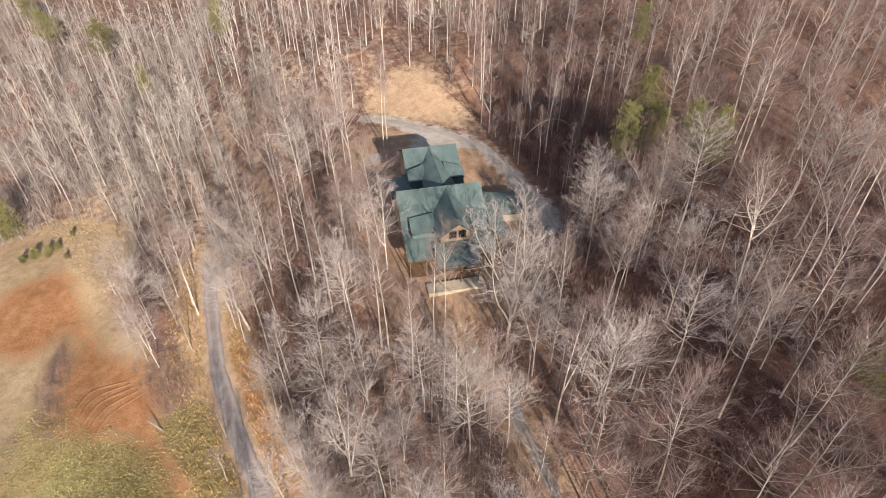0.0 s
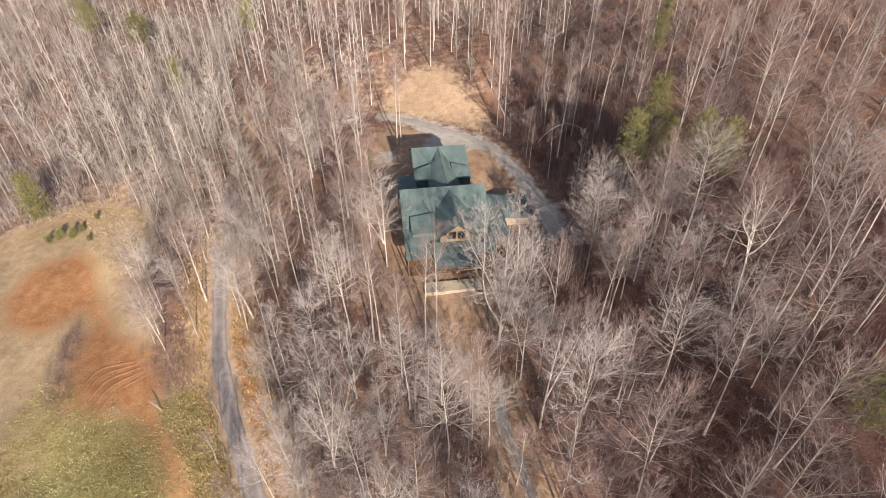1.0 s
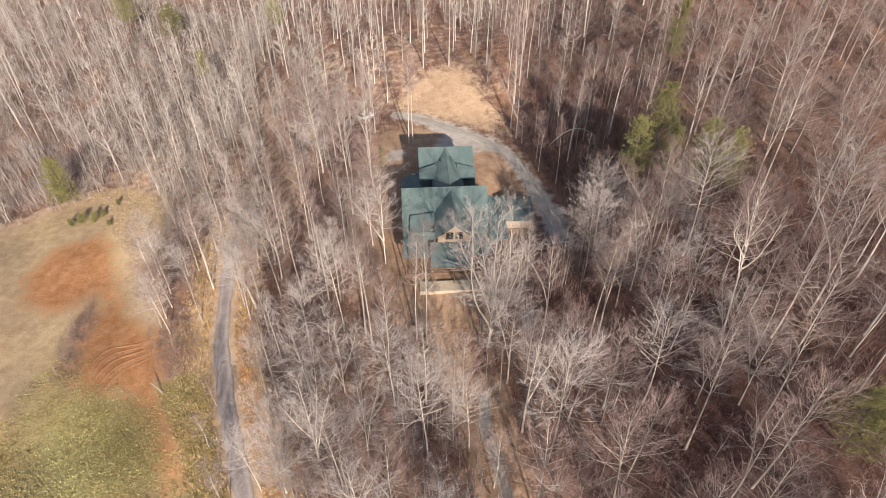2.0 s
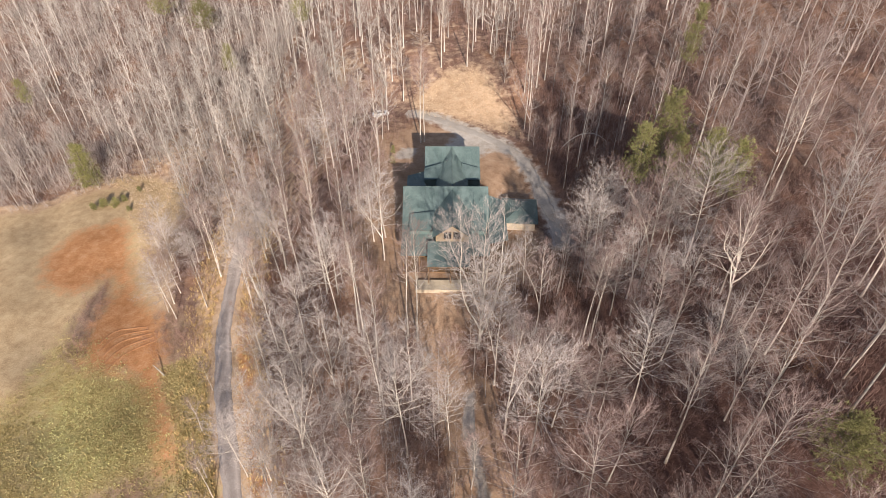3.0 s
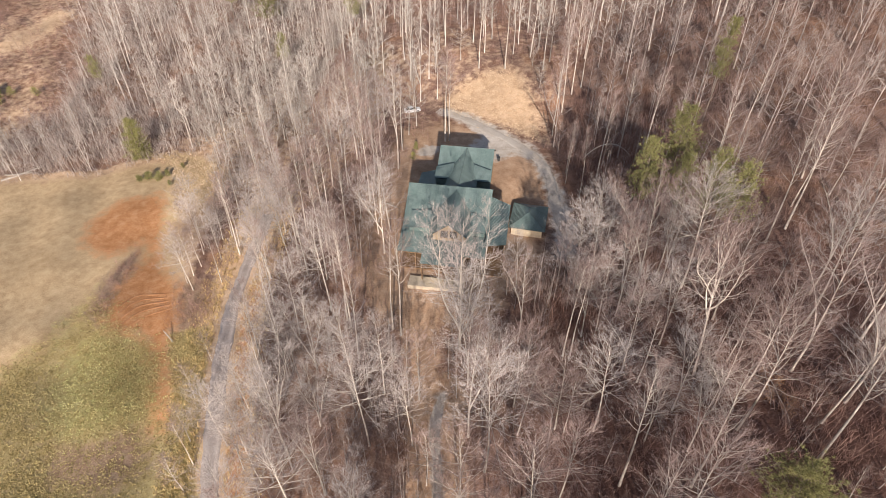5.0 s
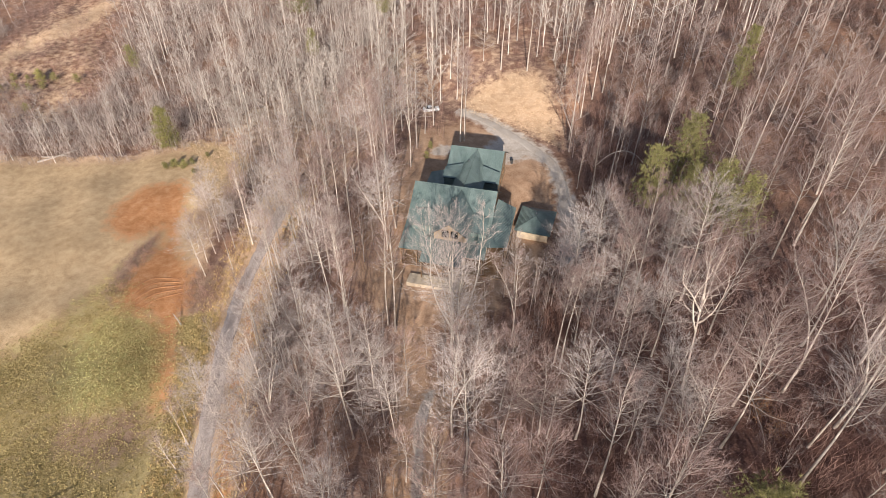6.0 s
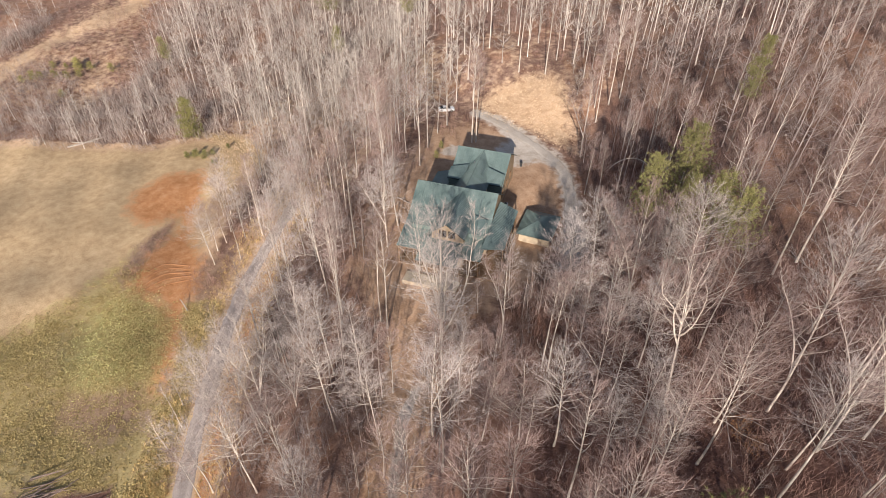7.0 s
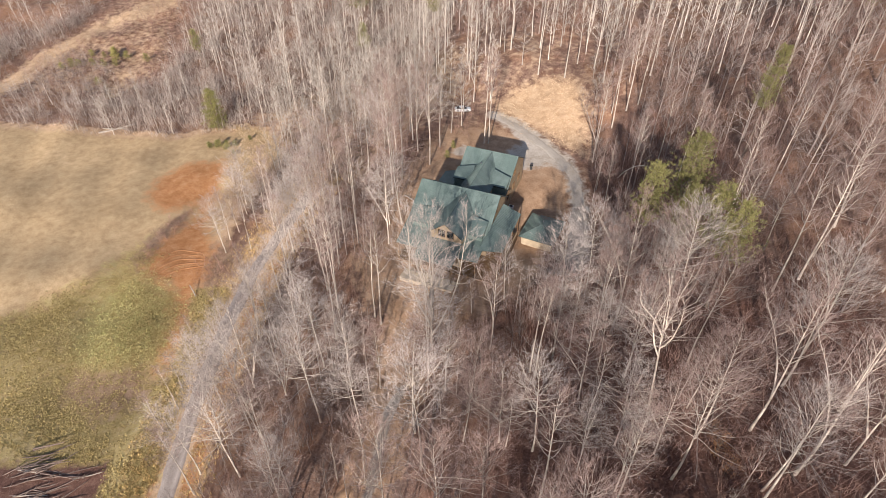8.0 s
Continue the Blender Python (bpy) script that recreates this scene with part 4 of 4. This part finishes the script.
while len(spots) < 380:
    x, y = rng.uniform(14, 46), rng.uniform(78, 160)
    if inside(RED, x, y) and not open_ground(x, y):
        spots.append((x, y, 5 if rng.random() < 0.6 else 0, rng.uniform(0.4, 0.75), rng.uniform(0, math.tau), rng.uniform(0.2, 0.9)))
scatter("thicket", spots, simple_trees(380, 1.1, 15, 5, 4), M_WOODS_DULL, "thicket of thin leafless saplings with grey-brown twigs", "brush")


def brush_shape(seed, count, h, wide):
    """A low thicket of fine stems that spread from one root."""
    r = np.random.default_rng(seed)
    V, T = [], []

    def sliver(p, d, ln, e):
        b = len(V)
        s = unit(np.cross(d, r.normal(0, 1, 3))) * e
        V.extend([p - s, p + s, p + d * ln])
        T.append((b, b + 1, b + 2))

    for k in range(count):
        az, out = r.uniform(0, math.tau), abs(r.normal(0, 0.55))
        d = unit(np.array([math.cos(az) * out, math.sin(az) * out, 1.0]))
        p = np.array([r.normal(0, wide * 0.3), r.normal(0, wide * 0.3), -0.05])
        ln = h * r.uniform(0.5, 1.0)
        sliver(p, d, ln, 0.018)
        for q in range(3):
            sliver(p + d * ln * r.uniform(0.25, 0.9), unit(d + r.normal(0, 0.45, 3)), ln * r.uniform(0.25, 0.5), 0.012)
    return np.array(V), np.array(T)


BRUSH = [brush_shape(500 + k, 14, 1.7 + 0.8 * k, 1.2 + 0.3 * k) for k in range(5)]
rng = random.Random(11)
spots = []
while len(spots) < 5200:
    x, y = rng.uniform(-75, 130), rng.uniform(18, 215)
    if rng.random() < 0.1:
        x, y = rng.uniform(-280, -140), rng.uniform(100, 250)
        if not inside(SLOPE, x, y):
            continue
    elif x > 70 + 0.3 * y or x < -45 - 0.2 * y or open_ground(x, y):
        continue
    elif x < 24 and math.sin(x * 0.09 + 2 * math.sin(y * 0.05)) + math.sin(y * 0.11 + x * 0.03) + rng.uniform(-1.2, 1.2) < 0.1:
        continue
    spots.append((x, y, rng.randrange(5), rng.uniform(0.7, 1.5), rng.uniform(0, math.tau), rng.random()))
while len(spots) < 5420:
    x, y = rng.uniform(-84, -46), rng.uniform(56, 84)
    if inside(BANK, x, y) or inside(FRINGE, x, y):
        x, y = x + rng.gauss(0, 1.1), y + rng.gauss(0, 1.1)
        spots.append((x, y, rng.randrange(5), rng.uniform(0.35, 0.75), rng.uniform(0, math.tau), rng.random()))
while len(spots) < 5900:
    x, y = rng.uniform(-240, -150), rng.uniform(86, 190)
    if inside(SLOPE, x, y) and along(BAND, x, y) > 6 and along(BAND_LOW, x, y) > 3:
        spots.append((x, y, rng.randrange(5), rng.uniform(0.6, 1.2), rng.uniform(0, math.tau), rng.random()))
while len(spots) < 6700:
    x, y = rng.uniform(14, 47), rng.uniform(74, 162)
    if inside(RED, x, y) and along(DRIVE, x, y) > 2.5:
        spots.append((x, y, rng.randrange(5), rng.uniform(0.7, 1.5), rng.uniform(0, math.tau), rng.uniform(0.4, 1.0)))
scatter("underbrush", spots, BRUSH, M_BRUSH, "reddish brown leafless underbrush on the forest floor", "brush")


# ---- evergreens ----
# tall grey brush of the valley woods
rng = random.Random(29)
spots = []
while len(spots) < 2600:
    x, y = rng.uniform(-235, -58), rng.uniform(98, 250)
    if x < -45 - 0.2 * y and not open_ground(x, y) and not (inside(SLOPE, x, y) and rng.random() < 0.7):
        spots.append((x, y, rng.randrange(5), rng.uniform(1.0, 2.6), rng.uniform(0, math.tau), rng.random()))
while len(spots) < 3200:
    x, y = rng.uniform(-240, -138), rng.uniform(80, 124)
    if not inside(FIELD, x, y) and along(BAND_LOW, x, y) > 2.5 and along(BAND, x, y) > 6:
        spots.append((x, y, rng.randrange(5), rng.uniform(0.7, 1.9), rng.uniform(0, math.tau), rng.random()))
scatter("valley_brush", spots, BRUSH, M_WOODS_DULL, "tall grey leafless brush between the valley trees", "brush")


def conifer_arrays(seed, h, first, reach, whorls, arms, tufts, needles, size, droop=0.0):
    """A conifer: trunk, and a crown of arms set in whorls, each hung with sprays of needles."""
    r = np.random.default_rng(seed)
    V, T, CV, CT = [], [], [], []
    pts = bough(r, np.array([0, 0, -0.3]), np.array([0, 0, 1.0]), h + 0.3, 6, 0.2, 0.03)
    add_tube(V, T, pts, [0.011 * h * (1 - 0.9 * k / 6) + 0.02 for k in range(6)] + [0], 6)
    for i in range(whorls):
        t = first + (0.99 - first) * (i + r.uniform(0, 0.8)) / whorls
        k = min(t * 6, 5.99)
        p = pts[int(k)] + (pts[int(k) + 1] - pts[int(k)]) * (k % 1)
        ln0 = reach * (0.12 + 0.88 * ((1 - t) / (1 - first)) ** 0.5) * (0.75 if i == 0 else 1)
        for a in range(arms):
            az = r.uniform(0, math.tau)
            ln = ln0 * r.uniform(0.55, 1.15)
            d = unit(np.array([math.cos(az), math.sin(az), 0.25 - droop + 0.6 * t * r.uniform(0.3, 1)]))
            lp = bough(r, p, d, ln, 3, 0.06, 0.12)
            add_tube(V, T, lp, [0.035, 0.025, 0.015, 0], 3)
            for q in range(tufts):
                x = 0.25 + 0.75 * (q + r.uniform(0, 1)) / tufts
                kk = min(x * 3, 2.99)
                c = lp[int(kk)] + (lp[int(kk) + 1] - lp[int(kk)]) * (kk % 1) + r.normal(0, 0.12 + 0.06 * ln, 3)
                for w in range(needles):
                    td = unit(d * 0.6 + r.normal(0, 0.7, 3) + np.array([0, 0, 0.25]))
                    e = unit(np.cross(td, r.normal(0, 1, 3))) * size * 0.05
                    b = len(CV)
                    CV.extend([c - e, c + e, c + td * size * r.uniform(0.6, 1.3)])
                    CT.append((b, b + 1, b + 2))
    return np.array(V), np.array(T), np.array(CV), np.array(CT)


def conifer(name, arrays, mat, x, y, scale, turn, label, category, group, wide=1.0):
    root = new(name)
    root.matrix_world = Matrix.Translation((x, y, hz(x, y))) @ pose(0, 0, 0, 0, 0, turn) @ Matrix.Diagonal((scale * wide, scale * wide, scale, 1))
    tagged(root, label, category, group)
    for nm, me in (("trunk", arrays[0]), ("crown", arrays[1])):
        new(nm, me).parent = root
    return root


def meshes(arr, mat):
    return mesh_from("trunk", arr[0], arr[1], M_PINEBARK), mesh_from("crown", arr[2], arr[3], mat)


FULL = meshes(conifer_arrays(705, 25, 0.5, 3.8, 14, 8, 10, 18, 0.42), M_PINE)
PINES = [meshes(conifer_arrays(700 + k, 22, 0.50, 4.6, 13, 8, 10, 19, 0.42), M_PINE) for k in range(3)]
for k, (x, y, s, wide) in enumerate([(39.2, 104.0, 1.16, 1.0), (34.8, 99.6, 1.08, 0.95), (46.0, 96.8, 1.0, 1.0), (49.4, 93.8, 0.98, 1.0), (41.0, 99.0, 0.92, 0.9), (56.0, 171.0, 0.95, 1.0),
                                     (-122.0, 208.0, 0.95, 1.7), (-143.0, 212.0, 0.9, 1.7), (-172.0, 240.0, 0.95, 1.8), (-158.0, 228.0, 0.85, 1.6), (-96.0, 178.0, 0.85, 1.0), (-152.0, 145.0, 0.7, 1.1), (-72.0, 190.0, 0.95, 1.0)]):
    conifer("pine_tree", PINES[k % 3], M_PINE, x, y, s, 77 * k, "yellow-green pine tree among leafless trees", "tree", "pine trees", wide)
conifer("pine_tree", FULL, M_PINE, 44.2, 131.8, 1.0, 20, "slim yellow-green pine on the hillside", "tree", "pine trees", 0.8)
LOW = meshes(conifer_arrays(720, 8.5, 0.2, 5.0, 12, 9, 11, 20, 0.34), M_PINE)
conifer("pine_tree", LOW, M_PINE, 58.4, 48.8, 1.25, 0, "low broad yellow-green pine under taller trees", "tree", "pine trees", 1.1)
CEDAR = meshes(conifer_arrays(730, 10, 0.05, 1.9, 18, 8, 7, 9, 0.4), M_CEDAR)
conifer("cedar_tree", CEDAR, M_CEDAR, -112.0, 118.0, 1.4, 0, "olive green cedar at the field's edge", "tree", "", 1.85)
BUSH = [meshes(conifer_arrays(740 + k, 1.9, 0.02, 1.2, 7, 7, 5, 9, 0.35), M_CEDAR) for k in range(2)]
for k, (x, y, s) in enumerate([(-103.2, 107.6, 1.0), (-101.2, 109.4, 1.3), (-98.0, 110.2, 1.2), (-96.8, 112.4, 0.9), (-92.6, 108.6, 0.7), (-95.8, 118.0, 0.8)]):
    conifer("evergreen_bush", BUSH[k % 2], M_CEDAR, x, y, s, 60 * k, "small olive evergreen bush in straw grass", "bush", "bushes at the field's edge", 1.1)
GORSE = [meshes(conifer_arrays(750 + k, 2.6, 0.02, 1.6, 7, 7, 5, 8, 0.4), M_GORSE) for k in range(2)]
for k, (x, y, s) in enumerate([(-195.5, 116.8, 1.2), (-197.7, 126.7, 1.0), (-189.2, 131.5, 1.4), (-187.0, 130.0, 1.2), (-197.6, 113.3, 0.9), (-175.6, 136.2, 1.1), (-176.0, 114.7, 1.0), (-194.0, 118.5, 1.0), (-185.5, 124.0, 1.0), (-182.8, 127.2, 0.9), (-190.6, 122.0, 1.1), (-192.4, 128.6, 0.8), (-184.6, 133.4, 1.1)]):
    conifer("green_bush", GORSE[k % 2], M_GORSE, x, y, s, 50 * k, "yellow-green bush on the open brown slope", "bush", "bushes on the slope", 1.2)
conifer("garden_shrub", BUSH[0], M_FOLIAGE, -20.6, 123.8, 1.0, 10, "dark upright evergreen shrub beside the house", "shrub", "", 0.7)
conifer("garden_shrub", GORSE[0], M_GORSE, -19.3, 119.2, 0.75, 30, "yellow-green shrub beside the gravel yard", "shrub", "", 0.9)


M_RUST = material("rusty_leaves", (0.25, 0.115, 0.055), (0.46, 0.25, 0.125), 0.6, 7, 0.85, bump=0, vary=0.2)
RUSTY = [meshes(conifer_arrays(760 + k, 4.2, 0.12, 2.3, 8, 6, 4, 5, 0.34, -0.25), M_RUST) for k in range(2)]
for k, (x, y, sc) in enumerate([(29.9, 117.5, 1.0), (32.6, 119.4, 1.1), (31.2, 114.4, 0.9), (27.2, 112.0, 0.7), (35.8, 121.0, 0.8), (57.7, 65.8, 1.1), (59.4, 63.4, 0.9), (56.4, 68.6, 0.8)]):
    conifer("oak_sapling", RUSTY[k % 2], M_RUST, x, y, sc, 70 * k, "oak sapling that keeps its rusty dead leaves", "sapling", "rusty-leaved saplings", 1.0)


# ---- weeds, straw and field grass ----
def tuft_shape(seed, blades, h, wide, blade, flop=0.9):
    r = np.random.default_rng(seed)
    V, T = [], []
    for k in range(blades):
        az, out = r.uniform(0, math.tau), r.uniform(0.1, flop)
        d = unit(np.array([math.cos(az) * out, math.sin(az) * out, 1.0]))
        p = np.array([r.normal(0, wide * 0.35), r.normal(0, wide * 0.35), -0.03])
        e = unit(np.cross(d, r.normal(0, 1, 3))) * blade
        b = len(V)
        V.extend([p - e, p + e, p + d * h * r.uniform(0.5, 1.0)])
        T.append((b, b + 1, b + 2))
    return np.array(V), np.array(T)


def sow(name, count, seed, test, bounds, shapes, mat, label, sizes):
    r = random.Random(seed)
    out = []
    tries = 0
    while len(out) < count and tries < count * 12:
        tries += 1
        x, y = r.uniform(*bounds[0]), r.uniform(*bounds[1])
        if test(x, y, r):
            out.append((x, y, r.randrange(len(shapes)), r.uniform(*sizes), r.uniform(0, math.tau), r.random()))
    return scatter(name, out, shapes, mat, label, "grass")


def in_weeds(x, y, r):
    if inside(PILE, x, y):
        return False
    if inside(STRIP, x, y):
        return True
    if 3 < along(ROAD, x, y) < 9 and valley(x, y) < 0 and y < 66:
        return r.random() < 0.8
    x, y = x + r.gauss(0, 2.2), y + r.gauss(0, 2.2)
    if inside(DIRT, x, y):
        return r.random() < 0.02
    if inside(BROWN, x, y):
        return r.random() < 0.3
    if not inside(WEEDY, x, y):
        return False
    return math.sin(x * 0.21 + 1.7 * math.sin(y * 0.13)) + math.sin(y * 0.25 + x * 0.1) + r.uniform(-1.6, 1.6) > -0.3


def beside_road(x, y, r):
    d = float(along(ROAD, np.float64(x), np.float64(y)))
    return 2.6 < d < 10 and r.random() < 1.25 - d / 10 and not inside(DIRT, x, y)


def in_gold(x, y, r):
    return bool(inside(GOLD, x + r.gauss(0, 1.8), y + r.gauss(0, 1.8))) and r.random() < 0.8


sow("field_weeds", 12000, 21, in_weeds, ((-105, 0), (2, 66)), [tuft_shape(800 + k, 12, 0.27, 1.05, 0.12, 2.4) for k in range(5)], M_WEED, "yellowish green and brown weeds of the fallow field", (0.6, 1.45))
sow("green_weeds", 1300, 24, lambda x, y, r: bool(inside(GREEN, x + r.gauss(0, 3), y + r.gauss(0, 3))), ((-80, -36), (30, 62)), [tuft_shape(830 + k, 8, 0.34, 0.7, 0.08, 2.2) for k in range(4)], M_GREENWEED, "green low weeds in a patch of the field", (0.6, 1.4))
sow("road_grass", 5000, 22, beside_road, ((-70, 6), (6, 122)), [tuft_shape(810 + k, 6, 0.8, 0.45, 0.05) for k in range(3)], M_STRAW, "tall golden dead grass on the road's banks", (0.6, 1.3))
sow("edge_grass", 1500, 25, lambda x, y, r: bool(inside(HAY, x, y)) and not bool(inside(DIRT, x - 1.5, y - 1.5)), ((-116, -74), (86, 128)), [tuft_shape(840 + k, 7, 0.75, 0.6, 0.05) for k in range(3)], M_PALE, "tall pale dead grass at the field's edge", (0.4, 0.85))
sow("clearing_grass", 2600, 23, in_gold, ((-27, 14), (138, 171)), [tuft_shape(820 + k, 6, 0.35, 0.4, 0.045) for k in range(3)], M_PALE, "pale golden dead grass in the clearing", (0.6, 1.2))


# ---- small things round the house ----
def log_mesh(length, r0, r1, bend, seed, stubs=3):
    r = np.random.default_rng(seed)
    V, T = [], []
    pts = bough(r, np.array([0.0, 0, 0]), np.array([1.0, 0, 0]), length, 6, 0.0, bend)
    add_tube(V, T, pts, [r0 + (r1 - r0) * k / 6 for k in range(6)] + [0], 8)
    for k in range(stubs):
        i = r.integers(1, 6)
        d = unit(np.array([0.6, r.normal(0, 0.8), abs(r.normal(0, 0.5))]))
        add_tube(V, T, [pts[i], pts[i] + d * 0.6, pts[i] + d * r.uniform(0.8, 2.0)], [r1 * 0.5, r1 * 0.35, 0], 4)
    return np.array(V), np.array(T)


def fallen(name, x, y, lift, length, r0, turn, tilt, seed, label, stubs=3, mat=M_DEADLOG):
    V, T = log_mesh(length, r0, r0 * 0.45, 0.05, seed, stubs)
    ob = new(name, mesh_from(name, V, T, mat))
    ob.matrix_world = Matrix.Translation((x, y, hz(x, y) + lift)) @ pose(0, 0, 0, 0, -tilt, turn)
    return tagged(ob, label, "log", "fallen logs")


fallen("fallen_log", -142.3, 93.3, 0.3, 13, 0.36, 53, 0, 1, "long white fallen trunk at the field's edge", 5)
fallen("fallen_log", -144.0, 96.0, 0.2, 9, 0.22, 22, 0, 2, "white fallen trunk with broken limbs at the field's edge", 5)
fallen("fallen_log", 29.8, 120.4, 0.2, 14, 0.2, 47, 11, 3, "pale fallen trunk leaning over reddish brush", 2)
fallen("fallen_limb", -18.5, 99.8, 0.12, 4.5, 0.14, -10, 0, 4, "pale crooked limb lying beside the house", 3)
fallen("leaning_snag", -40.6, 82.8, 0.0, 7.5, 0.3, 150, 68, 5, "broken white trunk leaning beside the road", 1)
fallen("leaning_snag", -52.3, 61.3, 0.0, 3.6, 0.16, 150, 40, 6, "short white dead trunk leaning in the weeds", 1)

def bowed_tree(ax, ay, bx, by, rise, seed):
    """A slender trunk that bows over in an arch until its tip nears the ground, with thin branches along it."""
    r = np.random.default_rng(seed)
    za, zb = hz(ax, ay), hz(bx, by)
    V, T = [], []
    pts = [np.array([ax + (bx - ax) * q, ay + (by - ay) * q, za + (zb - za) * q + rise * math.sin(math.pi * min(1.0, q * 0.96 + 0.02)) ** 0.7 - 0.15]) for q in np.linspace(0, 1, 13)]
    add_tube(V, T, pts, [0.15 * (1 - 0.8 * k / 12) for k in range(12)] + [0], 6)
    for k in range(16):
        i = int(r.integers(4, 12))
        d = unit(pts[i] - pts[i - 1] + r.normal(0, 0.5, 3))
        add_tube(V, T, bough(r, pts[i], d, r.uniform(1.0, 2.4), 2, 0.02, 0.15), [0.035, 0.02, 0], 3)
    ob = new("bowed_tree", mesh_from("bowed_tree", V, T, M_BARK))
    return tagged(ob, "slender pale tree bowed over in an arch", "tree")


bowed_tree(20.6, 131.3, 31.5, 127.5, 4.6, 8)

heap = thing("log_pile", Matrix.Translation((-35.0, 14.0, hz(-35.0, 14.0))), "heap of grey-brown weathered logs in the field", "log pile")
r = random.Random(5)
for k in range(84):
    V, T = log_mesh(r.uniform(4, 10), r.uniform(0.06, 0.15), 0.05, 0.05, 60 + k, 3)
    ob = new("log", mesh_from("log", V, T, M_OLDLOG if k % 6 else M_DEADLOG))
    ob.parent = heap
    level = k // 48
    ob.matrix_local = Matrix.Translation((r.uniform(-10, 4), r.uniform(-9, 5) * (1 - 0.25 * level), 0.12 + 0.2 * level)) @ pose(0, 0, 0, 0, r.uniform(-2, 1.5), r.gauss(42, 13))


def car():
    """A pale saloon car: lower body, cabin, glass, lamps and wheels."""
    c = thing("car", Matrix.Translation((-29.8, 143.0, hz(-29.8, 143.0) + 0.02)) @ pose(0, 0, 0, 0, 0, 36), "silver white car parked under the trees", "car")

    def loft(sections, name, mat, parent, label=""):
        bm = bmesh.new()
        rings = []
        for x, w, z0, z1 in sections:
            k = 0.12
            ring = [(-w, z0), (-w, z1 - k), (-w + k, z1), (w - k, z1), (w, z1 - k), (w, z0)]
            rings.append([bm.verts.new((x, y, z)) for y, z in ring])
        for a, b in zip(rings, rings[1:]):
            for i in range(6):
                j = (i + 1) % 6
                bm.faces.new((a[i], a[j], b[j], b[i]))
        bm.faces.new(rings[0])
        bm.faces.new(rings[-1][::-1])
        return part(name, bm, mat, parent, label)

    body = loft([(-2.35, 0.72, 0.35, 0.75), (-2.2, 0.86, 0.25, 0.95), (-1.3, 0.9, 0.22, 1.0), (0.7, 0.9, 0.22, 0.98), (1.9, 0.86, 0.24, 0.88), (2.3, 0.7, 0.32, 0.68)], "body", M_WHITE, c)
    loft([(-1.75, 0.66, 0.95, 1.02), (-1.05, 0.66, 0.95, 1.38), (0.1, 0.66, 0.95, 1.42), (1.1, 0.68, 0.93, 0.98)], "cabin", M_GLASS, c, "dark tinted car windows")
    loft([(-1.0, 0.6, 1.36, 1.43), (-0.5, 0.62, 1.36, 1.47), (0.1, 0.6, 1.36, 1.46)], "roof", M_WHITE, c)
    for y in (-0.62, 0.62):
        part("headlight", box(bmesh.new(), 2.05, 2.3, y - 0.16, y + 0.16, 0.58, 0.72), M_STEEL, body)
        part("tail_light", box(bmesh.new(), -2.38, -2.2, y - 0.16, y + 0.16, 0.68, 0.84), M_BROWN, body)
    for x in (-1.4, 1.4):
        for y in (-0.84, 0.84):
            s = 1 if y > 0 else -1
            wheel = part("wheel", tube(bmesh.new(), (x, y - 0.1, 0.33), (x, y + 0.1, 0.33), 0.33, 0.33, 18), M_TYRE, c)
            part("rim", tube(bmesh.new(), (x, y + 0.08 * s, 0.33), (x, y + 0.115 * s, 0.33), 0.21, 0.2, 14), M_STEEL, wheel)
    return c


car()

binn = thing("waste_bin", Matrix.Translation((0.8, 126.0, hz(0.8, 126.0))) @ pose(0, 0, 0, 0, 0, 20), "dark plastic wheeled waste bin on the drive", "bin")
bm = bmesh.new()
vs = [bm.verts.new((x * k, y * k, z)) for z, k in ((0.05, 0.8), (1.05, 1.0)) for x, y in ((-0.32, -0.36), (0.32, -0.36), (0.32, 0.36), (-0.32, 0.36))]
for f in ((0, 1, 2, 3), (7, 6, 5, 4), (0, 4, 5, 1), (1, 5, 6, 2), (2, 6, 7, 3), (3, 7, 4, 0)):
    bm.faces.new([vs[i] for i in f])
part("body", bm, M_SILVERWRAP, binn)
part("lid", box(bmesh.new(), -0.35, 0.35, -0.4, 0.38, 1.06, 1.13, None, 0.02), M_SILVERWRAP, binn)
for x in (-0.26, 0.26):
    part("wheel", tube(bmesh.new(), (x - 0.04, 0.34, 0.1), (x + 0.04, 0.34, 0.1), 0.1, 0.1, 12), M_TYRE, binn)

unit_box = thing("heat_pump", HOUSE @ Matrix.Translation((8.0, 11.4, HZ)), "white outdoor heat pump unit beside the house wall", "heat pump")
part("case", box(bmesh.new(), -0.5, 0.5, -0.5, 0.5, 0.0, 1.0, None, 0.04), M_WHITE, unit_box)
part("fan_grille", tube(bmesh.new(), (0, 0, 1.0), (0, 0, 1.05), 0.4, 0.38, 20), M_SILVERWRAP, unit_box)
